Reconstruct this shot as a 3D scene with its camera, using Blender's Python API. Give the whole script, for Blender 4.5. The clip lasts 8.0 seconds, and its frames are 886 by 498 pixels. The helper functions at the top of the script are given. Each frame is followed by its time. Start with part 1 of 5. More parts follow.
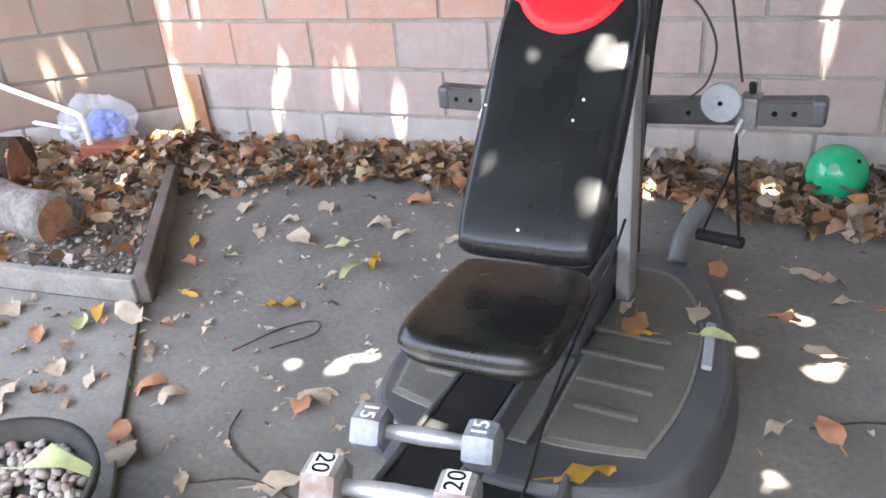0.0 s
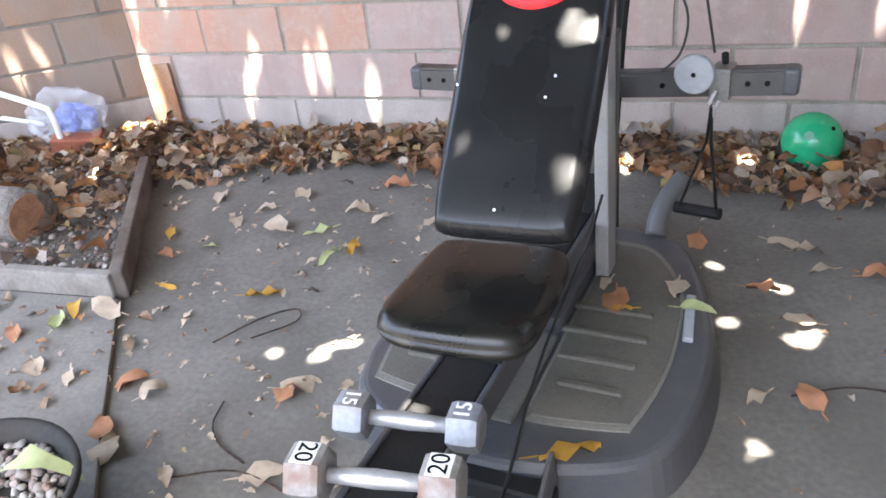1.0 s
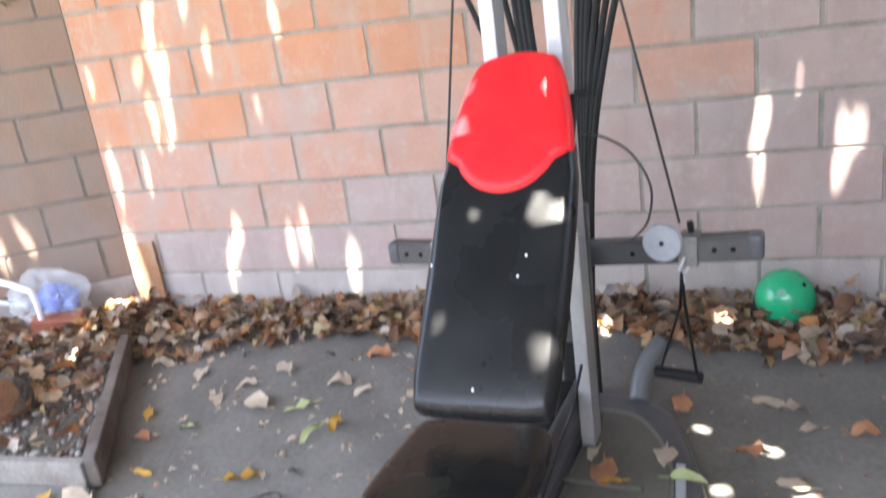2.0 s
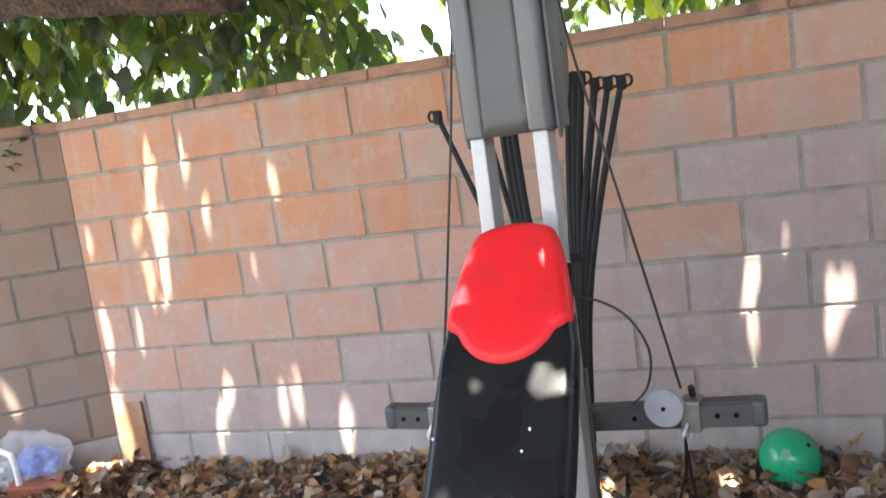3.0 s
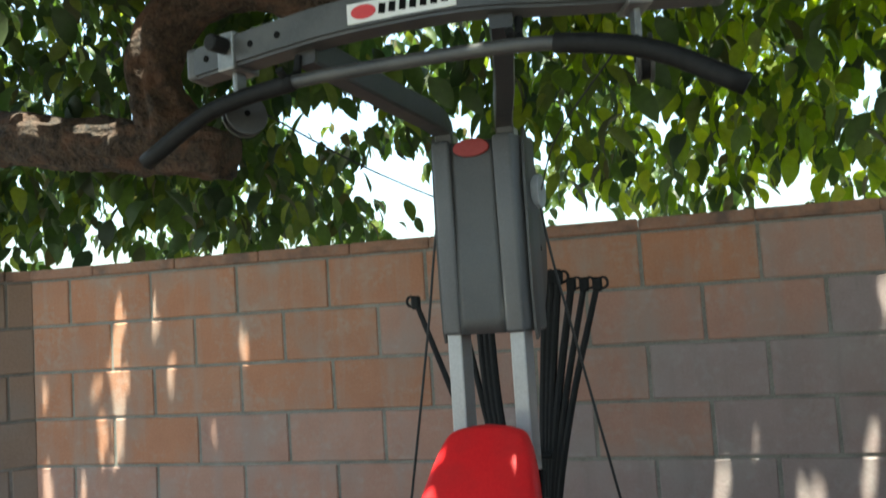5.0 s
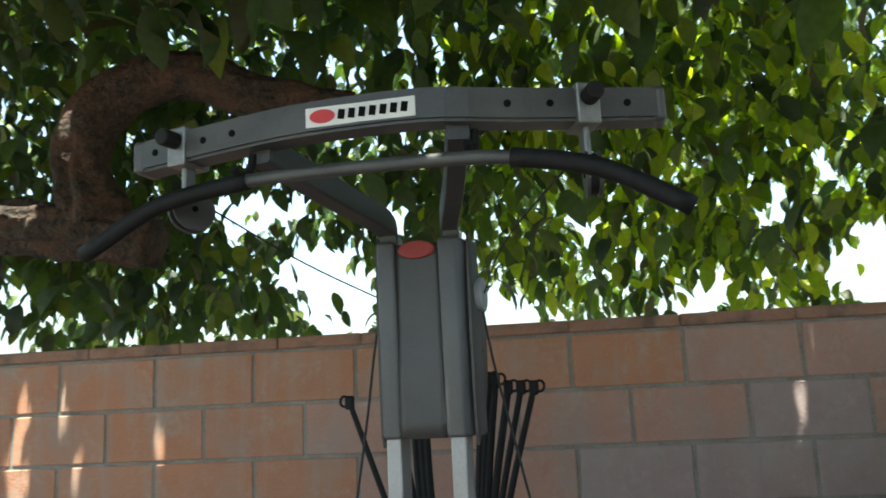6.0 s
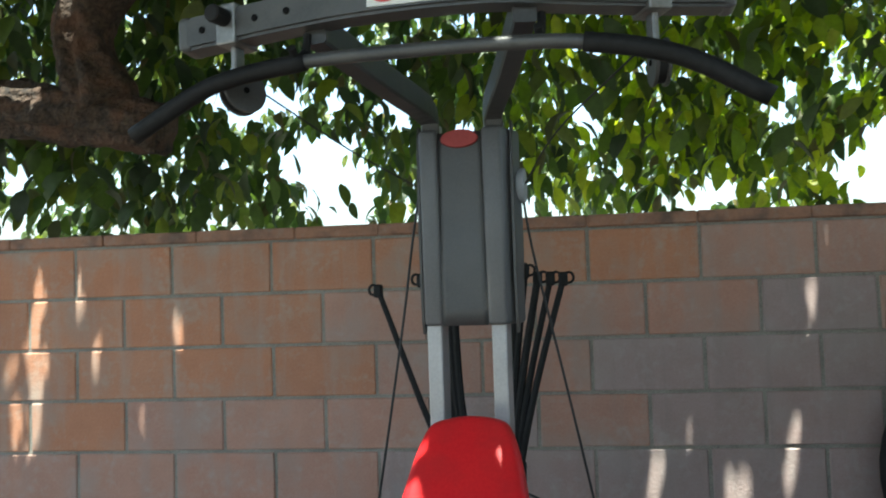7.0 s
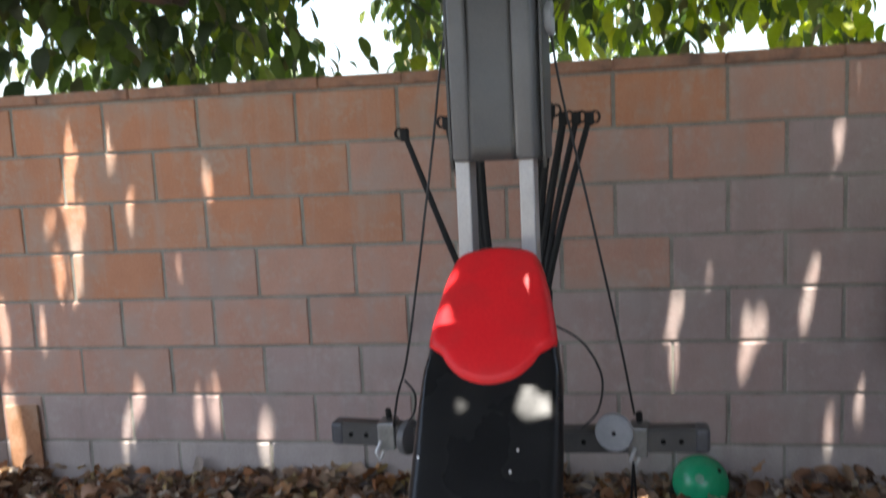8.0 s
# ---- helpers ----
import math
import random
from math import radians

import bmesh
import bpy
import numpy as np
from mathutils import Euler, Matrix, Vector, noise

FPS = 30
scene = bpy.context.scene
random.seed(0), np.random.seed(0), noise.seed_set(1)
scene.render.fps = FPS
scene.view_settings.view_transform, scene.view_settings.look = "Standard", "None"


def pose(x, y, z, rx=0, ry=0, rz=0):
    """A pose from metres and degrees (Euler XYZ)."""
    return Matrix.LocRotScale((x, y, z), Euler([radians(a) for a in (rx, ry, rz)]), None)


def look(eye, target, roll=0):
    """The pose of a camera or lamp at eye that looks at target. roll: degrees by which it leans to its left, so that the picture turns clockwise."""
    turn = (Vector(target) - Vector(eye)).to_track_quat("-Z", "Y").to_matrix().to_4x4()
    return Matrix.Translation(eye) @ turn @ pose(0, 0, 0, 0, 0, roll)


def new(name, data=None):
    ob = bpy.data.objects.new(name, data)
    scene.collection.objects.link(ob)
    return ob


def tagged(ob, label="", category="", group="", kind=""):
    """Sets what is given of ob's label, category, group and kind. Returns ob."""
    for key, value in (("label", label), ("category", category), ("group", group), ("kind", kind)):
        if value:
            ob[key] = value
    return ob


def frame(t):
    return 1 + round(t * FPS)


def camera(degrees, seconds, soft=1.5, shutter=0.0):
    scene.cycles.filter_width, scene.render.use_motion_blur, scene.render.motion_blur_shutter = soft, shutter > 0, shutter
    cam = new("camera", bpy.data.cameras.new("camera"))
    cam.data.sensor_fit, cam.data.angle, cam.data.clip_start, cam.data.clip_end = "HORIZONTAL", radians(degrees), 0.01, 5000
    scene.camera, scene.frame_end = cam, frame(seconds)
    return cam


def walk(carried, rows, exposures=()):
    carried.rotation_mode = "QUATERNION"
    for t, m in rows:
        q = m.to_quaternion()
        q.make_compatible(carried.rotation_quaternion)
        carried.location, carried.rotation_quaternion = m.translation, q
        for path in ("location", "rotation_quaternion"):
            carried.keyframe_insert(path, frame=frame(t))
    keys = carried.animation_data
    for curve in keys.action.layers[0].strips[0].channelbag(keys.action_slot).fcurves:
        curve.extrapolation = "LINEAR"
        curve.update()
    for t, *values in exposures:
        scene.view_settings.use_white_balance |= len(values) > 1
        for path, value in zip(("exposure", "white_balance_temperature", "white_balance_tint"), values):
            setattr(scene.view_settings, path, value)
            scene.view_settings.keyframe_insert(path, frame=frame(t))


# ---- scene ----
cam = camera(59.1, 8.0, soft=1.7, shutter=0.4)
EXPOSURES = [(0, 4.35, 6750, 10), (1.4, 4.25, 6750, 10), (2.0, 4.28, 6750, 10), (2.4, 4.18, 6800, 10), (3.3, 3.48, 6850, 4), (4.2, 2.88, 6650, -8), (5.3, 2.3, 6550, -5), (6.6, 2.27, 6400, -4), (7.3, 2.38, 6300, -3), (8.0, 2.58, 6750, 9)]
PATH = [
    (0, (1.219, -2.962, 1.233), (0.507, -1.333, 0.316), -5.2),
    (0.5, (1.217, -2.948, 1.231), (0.519, -1.321, 0.300), -5.8),
    (1, (1.225, -2.947, 1.227), (0.558, -1.325, 0.265), -6.8),
    (1.5, (1.228, -2.937, 1.232), (0.594, -1.273, 0.321), -7.8),
    (2, (1.244, -2.930, 1.272), (0.602, -1.135, 0.667), -7.9),
    (2.2, (1.252, -2.926, 1.280), (0.614, -1.098, 0.779), -8.2),
    (3.3, (1.220, -2.922, 1.344), (0.647, -1.015, 1.154), -7.7),
    (3.5, (1.220, -2.915, 1.353), (0.671, -0.998, 1.206), -7.4),
    (4, (1.220, -2.920, 1.372), (0.702, -0.989, 1.345), -5.3),
    (4.2, (1.220, -2.920, 1.376), (0.711, -0.986, 1.342), -5.1),
    (5.3, (1.217, -2.936, 1.426), (0.745, -1.006, 1.652), -3.0),
    (5.5, (1.205, -2.943, 1.432), (0.779, -1.008, 1.706), -3.3),
    (6, (1.159, -2.941, 1.442), (0.898, -0.991, 1.798), -2.8),
    (6.5, (1.057, -2.950, 1.449), (0.913, -0.965, 1.647), -3.8),
    (7, (1.016, -2.952, 1.432), (0.788, -0.968, 1.524), -1.9),
    (7.5, (1.016, -2.965, 1.413), (0.705, -0.989, 1.405), -1.7),
    (8, (0.998, -2.989, 1.361), (0.709, -1.025, 1.117), -2.7),
]
walk(cam, [(t, look(eye, target, roll)) for t, eye, target, roll in PATH], EXPOSURES)

# ---- world and sun ----
SUN_TO = Vector((0.05, -0.235, 0.97)).normalized()
world = bpy.data.worlds.new("sky")
scene.world = world
world.use_nodes = True
wn = world.node_tree.nodes
sky = wn.new("ShaderNodeTexSky")
sky.sky_type = "NISHITA"
sky.sun_disc = False
sky.sun_elevation = math.asin(SUN_TO.z)
sky.sun_rotation = math.atan2(SUN_TO.x, SUN_TO.y)
sky.air_density, sky.dust_density, sky.ozone_density = 1.0, 5.0, 1.0
world.node_tree.links.new(sky.outputs[0], wn["Background"].inputs[0])
wn["Background"].inputs[1].default_value = 0.15
sun_data = bpy.data.lights.new("sun", "SUN")
sun_data.energy, sun_data.angle, sun_data.color = 5.0, radians(0.45), (1.0, 0.96, 0.9)
sun = new("sun", sun_data)
sun.matrix_world = look(SUN_TO * 20, (0, 0, 0))


# ---- materials ----
def material(name, colours, rough=0.8, metal=0.0, scale=8.0, fine=90.0, bump=0.15, bump_scale=60.0, random_mix=0.0, island=False,
             stain=None, stain_scale=2.0, stain_amount=0.5, coat=0.0, bump_dist=0.004, spec=0.5, streak=None, streak_amount=0.4, smear=None):
    """A principled surface: two colours mixed by noise at two scales, an optional stain colour, and a fine bump."""
    m = bpy.data.materials.new(name)
    m.use_nodes = True
    nt = m.node_tree
    n, l = nt.nodes, nt.links
    bsdf = n["Principled BSDF"]
    tex = n.new("ShaderNodeTexCoord")
    geo = n.new("ShaderNodeNewGeometry")
    info = n.new("ShaderNodeObjectInfo")
    big, small = n.new("ShaderNodeTexNoise"), n.new("ShaderNodeTexNoise")
    big.inputs["Scale"].default_value, big.inputs["Detail"].default_value = scale, 4
    small.inputs["Scale"].default_value, small.inputs["Detail"].default_value = fine, 3
    where = geo.outputs["Position"]
    l.new(where, big.inputs["Vector"])
    l.new(where, small.inputs["Vector"])
    add = n.new("ShaderNodeMath")
    add.operation = "MULTIPLY_ADD"
    add.inputs[1].default_value = 0.45
    l.new(small.outputs[0], add.inputs[0])
    half = n.new("ShaderNodeMath")
    half.operation = "MULTIPLY"
    half.inputs[1].default_value = 0.55
    l.new(big.outputs[0], half.inputs[0])
    l.new(half.outputs[0], add.inputs[2])
    ramp = n.new("ShaderNodeValToRGB")
    l.new(add.outputs[0], ramp.inputs[0])
    els = ramp.color_ramp.elements
    els[0].position, els[1].position = 0.36, 0.64
    els[0].color, els[1].color = (*colours[0], 1), (*colours[1], 1)
    out = ramp.outputs[0]
    if random_mix:
        mix = n.new("ShaderNodeMix")
        mix.data_type = "RGBA"
        pick = n.new("ShaderNodeValToRGB")
        rest = colours[2:] or colours[:1]
        pe = pick.color_ramp.elements
        pe[0].color, pe[1].color = (*rest[0], 1), (*rest[-1], 1)
        for k, c in enumerate(rest[1:-1]):
            e = pe.new((k + 1) / (len(rest) - 1))
            e.color = (*c, 1)
        l.new(geo.outputs["Random Per Island"] if island else info.outputs["Random"], pick.inputs[0])
        mix.inputs[0].default_value = random_mix
        l.new(out, mix.inputs[6])
        l.new(pick.outputs[0], mix.inputs[7])
        out = mix.outputs[2]
    if stain:
        mix = n.new("ShaderNodeMix")
        mix.data_type = "RGBA"
        blot = n.new("ShaderNodeTexNoise")
        blot.inputs["Scale"].default_value, blot.inputs["Detail"].default_value = stain_scale, 6
        l.new(where, blot.inputs["Vector"])
        cut = n.new("ShaderNodeMapRange")
        cut.inputs[1].default_value, cut.inputs[2].default_value, cut.inputs[4].default_value = 0.48, 0.66, stain_amount
        l.new(blot.outputs[0], cut.inputs[0])
        l.new(cut.outputs[0], mix.inputs[0])
        l.new(out, mix.inputs[6])
        mix.inputs[7].default_value = (*stain, 1)
        out = mix.outputs[2]
    if streak:
        mp = n.new("ShaderNodeMapping")
        mp.inputs["Scale"].default_value = (14, 14, 1.6)
        l.new(where, mp.inputs["Vector"])
        run = n.new("ShaderNodeTexNoise")
        run.inputs["Scale"].default_value, run.inputs["Detail"].default_value = 1.0, 5
        l.new(mp.outputs[0], run.inputs["Vector"])
        cut = n.new("ShaderNodeMapRange")
        cut.inputs[1].default_value, cut.inputs[2].default_value, cut.inputs[4].default_value = 0.5, 0.72, streak_amount
        l.new(run.outputs[0], cut.inputs[0])
        mix = n.new("ShaderNodeMix")
        mix.data_type = "RGBA"
        l.new(cut.outputs[0], mix.inputs[0])
        l.new(out, mix.inputs[6])
        mix.inputs[7].default_value = (*streak, 1)
        out = mix.outputs[2]
    if smear:
        # thin mortar wiped over the piece, broken up at two scales
        one_, two_ = n.new("ShaderNodeTexNoise"), n.new("ShaderNodeTexNoise")
        one_.inputs["Scale"].default_value, two_.inputs["Scale"].default_value = 6.5, 38
        one_.inputs["Detail"].default_value, two_.inputs["Detail"].default_value = 3, 6
        one_.inputs["Distortion"].default_value = 1.2
        for node in (one_, two_):
            l.new(where, node.inputs["Vector"])
        prod = n.new("ShaderNodeMath")
        prod.operation = "MULTIPLY"
        l.new(one_.outputs[0], prod.inputs[0])
        l.new(two_.outputs[0], prod.inputs[1])
        cut = n.new("ShaderNodeMapRange")
        cut.inputs[1].default_value, cut.inputs[2].default_value, cut.inputs[4].default_value = 0.26, 0.44, 0.38
        l.new(prod.outputs[0], cut.inputs[0])
        mix = n.new("ShaderNodeMix")
        mix.data_type = "RGBA"
        l.new(cut.outputs[0], mix.inputs[0])
        l.new(out, mix.inputs[6])
        mix.inputs[7].default_value = (*smear, 1)
        out = mix.outputs[2]
    l.new(out, bsdf.inputs["Base Color"])
    bsdf.inputs["Metallic"].default_value = metal
    bsdf.inputs["Specular IOR Level"].default_value = spec
    rr = n.new("ShaderNodeMapRange")
    rr.inputs[3].default_value, rr.inputs[4].default_value = max(rough - 0.12, 0.05), min(rough + 0.12, 1)
    l.new(big.outputs[0], rr.inputs[0])
    l.new(rr.outputs[0], bsdf.inputs["Roughness"])
    bsdf.inputs["Coat Weight"].default_value = coat
    if bump:
        bt = n.new("ShaderNodeTexNoise")
        bt.inputs["Scale"].default_value, bt.inputs["Detail"].default_value = bump_scale, 5
        l.new(where, bt.inputs["Vector"])
        b = n.new("ShaderNodeBump")
        b.inputs["Strength"].default_value, b.inputs["Distance"].default_value = bump, bump_dist
        l.new(bt.outputs[0], b.inputs["Height"])
        l.new(b.outputs[0], bsdf.inputs["Normal"])
    return m


def leaf_material(name, stops, translucent=0.45, rough=0.45):
    """Leaves: a colour for each leaf, mottled, partly letting light through."""
    m = bpy.data.materials.new(name)
    m.use_nodes = True
    nt = m.node_tree
    n, l = nt.nodes, nt.links
    bsdf, end = n["Principled BSDF"], n["Material Output"]
    geo = n.new("ShaderNodeNewGeometry")
    pick = n.new("ShaderNodeValToRGB")
    pe = pick.color_ramp.elements
    pe[0].color, pe[1].color = (*stops[0], 1), (*stops[-1], 1)
    for k, c in enumerate(stops[1:-1]):
        e = pe.new((k + 1) / (len(stops) - 1))
        e.color = (*c, 1)
    l.new(geo.outputs["Random Per Island"], pick.inputs[0])
    mot = n.new("ShaderNodeTexNoise")
    mot.inputs["Scale"].default_value, mot.inputs["Detail"].default_value = 35, 4
    l.new(geo.outputs["Position"], mot.inputs["Vector"])
    mr = n.new("ShaderNodeMapRange")
    mr.inputs[3].default_value, mr.inputs[4].default_value = 0.6, 1.35
    l.new(mot.outputs[0], mr.inputs[0])
    mul = n.new("ShaderNodeMix")
    mul.data_type, mul.blend_type = "RGBA", "MULTIPLY"
    mul.inputs[0].default_value = 1
    l.new(pick.outputs[0], mul.inputs[6])
    l.new(mr.outputs[0], mul.inputs[7])
    l.new(mul.outputs[2], bsdf.inputs["Base Color"])
    bsdf.inputs["Roughness"].default_value = rough
    tr = n.new("ShaderNodeBsdfTranslucent")
    hs = n.new("ShaderNodeHueSaturation")
    hs.inputs["Value"].default_value, hs.inputs["Saturation"].default_value = 1.6, 1.15
    l.new(mul.outputs[2], hs.inputs["Color"])
    l.new(hs.outputs[0], tr.inputs[0])
    ms = n.new("ShaderNodeMixShader")
    ms.inputs[0].default_value = translucent
    l.new(bsdf.outputs[0], ms.inputs[1])
    l.new(tr.outputs[0], ms.inputs[2])
    l.new(ms.outputs[0], end.inputs["Surface"])
    return m


M_GROUND = material("concrete_ground", [(0.108, 0.101, 0.088), (0.179, 0.167, 0.148)], 0.9, scale=3.5, fine=60, bump=0.35, bump_scale=45, stain=(0.1, 0.092, 0.08), stain_scale=2.4, stain_amount=0.6)
M_SLAB = material("concrete_slab", [(0.132, 0.122, 0.108), (0.212, 0.2, 0.178)], 0.9, scale=6, fine=70, bump=0.4, bump_scale=40, stain=(0.13, 0.12, 0.11), stain_scale=5, stain_amount=0.6)
M_BLOCK = material("block_red", [(0.338, 0.16, 0.095), (0.466, 0.241, 0.147), (0.501, 0.219, 0.116), (0.396, 0.192, 0.116), (0.478, 0.241, 0.145)], 0.92, scale=9, fine=110, bump=0.45, bump_scale=90, random_mix=0.5, stain=(0.31, 0.255, 0.215), stain_scale=4.5, stain_amount=0.6, streak=(0.36, 0.32, 0.28), streak_amount=0.4, smear=(0.4, 0.37, 0.31))
M_BLOCK_MID = material("block_faded", [(0.327, 0.186, 0.137), (0.454, 0.274, 0.211), (0.477, 0.247, 0.174), (0.385, 0.225, 0.174), (0.454, 0.258, 0.19)], 0.92, scale=9, fine=110, bump=0.45, bump_scale=90, random_mix=0.5, stain=(0.33, 0.27, 0.235), stain_scale=4.5, stain_amount=0.6, streak=(0.3, 0.26, 0.235), streak_amount=0.4, smear=(0.41, 0.37, 0.32))
M_BLOCK_GREY = material("block_washed", [(0.29, 0.216, 0.198), (0.4, 0.305, 0.282), (0.4, 0.27, 0.238), (0.31, 0.244, 0.228)], 0.92, scale=9, fine=110, bump=0.45, bump_scale=90, random_mix=0.5, stain=(0.34, 0.285, 0.26), stain_scale=4.5, stain_amount=0.6, streak=(0.25, 0.21, 0.195), streak_amount=0.45, smear=(0.42, 0.38, 0.34))
# west wall blocks: darker copy of the block colours, with that wall's shade painted in
M_BLOCK_SHADED = material("block_shaded_brown", [(0.21, 0.14, 0.1), (0.29, 0.2, 0.15), (0.28, 0.17, 0.115), (0.225, 0.16, 0.122)], 0.93, scale=7, fine=110, bump=0.45, bump_scale=90, random_mix=0.45, stain=(0.22, 0.185, 0.16), stain_scale=3.5, stain_amount=0.6, streak=(0.17, 0.145, 0.125), streak_amount=0.4)
M_BLOCK_BASE = material("block_base", [(0.319, 0.275, 0.253), (0.407, 0.358, 0.33)], 0.92, scale=9, fine=110, bump=0.45, bump_scale=90, stain=(0.36, 0.3, 0.27), stain_scale=3, stain_amount=0.5, streak=(0.25, 0.22, 0.2), streak_amount=0.4)
M_MORTAR = material("mortar", [(0.176, 0.163, 0.137), (0.317, 0.297, 0.253)], 0.95, scale=9, fine=150, bump=0.5, bump_scale=150)
# west wall mortar, darkened the same way to paint in the shade
M_MORTAR_SHADED = material("shaded_mortar", [(0.12, 0.105, 0.088), (0.21, 0.185, 0.16)], 0.95, scale=9, fine=150, bump=0.5, bump_scale=150)
M_STUCCO = material("stucco", [(0.36, 0.32, 0.27), (0.42, 0.38, 0.33)], 0.95, scale=4, fine=90, bump=0.5, bump_scale=60)
# darker brown timber for the planter's right board
M_DARKWOOD = material("dark_brown_timber", [(0.07, 0.05, 0.04), (0.13, 0.1, 0.08)], 0.85, scale=9, fine=70, bump=0.5, bump_scale=50, stain=(0.2, 0.18, 0.16), stain_scale=6, stain_amount=0.5)
M_CAP = material("cap_brick", [(0.24, 0.13, 0.085), (0.36, 0.2, 0.135), (0.36, 0.18, 0.11), (0.27, 0.15, 0.11)], 0.92, scale=14, fine=90, bump=0.5, bump_scale=70, random_mix=0.45, stain=(0.11, 0.08, 0.065), stain_scale=9, stain_amount=0.8, smear=(0.3, 0.26, 0.22))
M_VINYL = material("black_vinyl", [(0.0085, 0.0085, 0.009), (0.0135, 0.0135, 0.014)], 0.28, spec=0.25, scale=6, fine=200, bump=0.12, bump_scale=350, bump_dist=0.001, stain=(0.02, 0.02, 0.019), stain_scale=7, stain_amount=0.3)
M_VINYL_SEAT = material("dusty_black_vinyl", [(0.007, 0.007, 0.0065), (0.012, 0.0115, 0.0105)], 0.27, spec=0.32, scale=9, fine=200, bump=0.12, bump_scale=300, bump_dist=0.001, stain=(0.024, 0.022, 0.016), stain_scale=9, stain_amount=0.4)
M_RED = material("red_vinyl", [(0.62, 0.012, 0.018), (0.7, 0.022, 0.025)], 0.42, spec=0.22, scale=5, fine=150, bump=0.08, bump_scale=300, bump_dist=0.001, stain=(0.45, 0.03, 0.03), stain_scale=12, stain_amount=0.35)
M_STEEL = material("grey_painted_steel", [(0.06, 0.06, 0.06), (0.082, 0.082, 0.082)], 0.45, metal=0.25, scale=7, fine=200, bump=0.05, bump_scale=200, stain=(0.13, 0.125, 0.115), stain_scale=8, stain_amount=0.35)
M_SILVER = material("silver_paint", [(0.34, 0.34, 0.34), (0.43, 0.43, 0.43)], 0.4, metal=0.45, scale=6, fine=150, bump=0.04, bump_scale=200, stain=(0.33, 0.32, 0.3), stain_scale=7, stain_amount=0.4)
M_SHROUD = material("grey_plastic", [(0.085, 0.085, 0.086), (0.11, 0.11, 0.112)], 0.42, scale=5, fine=200, bump=0.06, bump_scale=400, bump_dist=0.001, stain=(0.15, 0.145, 0.135), stain_scale=4, stain_amount=0.35)
M_SHROUD_DARK = material("dark_grey_plastic", [(0.05, 0.05, 0.05), (0.07, 0.069, 0.066)], 0.45, scale=5, fine=200, bump=0.06, bump_scale=400, bump_dist=0.001, stain=(0.1, 0.098, 0.09), stain_scale=4, stain_amount=0.4)
M_PLATFORM = material("dark_platform_plastic", [(0.054, 0.056, 0.063), (0.076, 0.079, 0.088)], 0.4, scale=5, fine=200, bump=0.1, bump_scale=300, bump_dist=0.001, stain=(0.11, 0.105, 0.09), stain_scale=5, stain_amount=0.45)
M_TREAD = material("dusty_tread", [(0.085, 0.08, 0.068), (0.13, 0.122, 0.104)], 0.75, scale=7, fine=120, bump=0.2, bump_scale=200, stain=(0.13, 0.12, 0.1), stain_scale=6, stain_amount=0.5)
M_GROOVE = material("pale_groove", [(0.15, 0.145, 0.125), (0.21, 0.2, 0.175)], 0.8, scale=9, fine=90, bump=0.1)
M_RUBBER = material("black_rubber", [(0.011, 0.011, 0.011), (0.019, 0.019, 0.019)], 0.6, spec=0.18, scale=9, fine=100, bump=0.1, bump_scale=200)
M_CABLE = material("cable_black", [(0.012, 0.012, 0.012), (0.02, 0.02, 0.02)], 0.5, bump=0)
M_PULLEY = material("pulley_grey", [(0.3, 0.32, 0.34), (0.37, 0.39, 0.41)], 0.5, scale=12, fine=80, bump=0.05)
M_ZINC = material("zinc", [(0.2, 0.2, 0.2), (0.28, 0.28, 0.27)], 0.42, metal=0.6, scale=20, fine=120, bump=0.05)
M_IRON = material("galvanised_iron", [(0.2, 0.215, 0.235), (0.3, 0.315, 0.335)], 0.5, metal=0.35, scale=12, fine=90, bump=0.2, bump_scale=120, stain=(0.22, 0.16, 0.13), stain_scale=16, stain_amount=0.55)
M_RUST = material("rusty_iron", [(0.21, 0.2, 0.19), (0.32, 0.31, 0.3)], 0.65, metal=0.25, scale=14, fine=90, bump=0.25, bump_scale=120, stain=(0.17, 0.09, 0.06), stain_scale=13, stain_amount=0.85)
M_HANDLE = material("bright_steel", [(0.42, 0.43, 0.44), (0.54, 0.54, 0.54)], 0.35, metal=0.6, scale=20, fine=120, bump=0.08)
M_WHITE = material("white_paint", [(0.72, 0.72, 0.7), (0.82, 0.82, 0.8)], 0.5, scale=15, fine=80, bump=0.05)
M_BLACKPAINT = material("black_marking", [(0.006, 0.006, 0.006), (0.012, 0.012, 0.012)], 0.8, spec=0.05, bump=0)
M_LOGO = material("red_marking", [(0.55, 0.03, 0.04), (0.62, 0.05, 0.05)], 0.5, bump=0)
M_BADGE = material("dull_red", [(0.28, 0.03, 0.03), (0.34, 0.05, 0.045)], 0.6, bump=0.05)
M_GREEN = material("green_rubber", [(0.012, 0.34, 0.15), (0.02, 0.4, 0.19)], 0.24, scale=4, fine=60, bump=0.03, stain=(0.1, 0.4, 0.26), stain_scale=5, stain_amount=0.3)
M_SCUFF = material("scuffed_green_rubber", [(0.1, 0.3, 0.19), (0.16, 0.34, 0.24)], 0.6, scale=30, fine=120, bump=0.1)
M_TIMBER = material("weathered_timber", [(0.16, 0.144, 0.128), (0.248, 0.232, 0.208)], 0.9, scale=9, fine=70, bump=0.5, bump_scale=50, stain=(0.11, 0.085, 0.07), stain_scale=7, stain_amount=0.7)
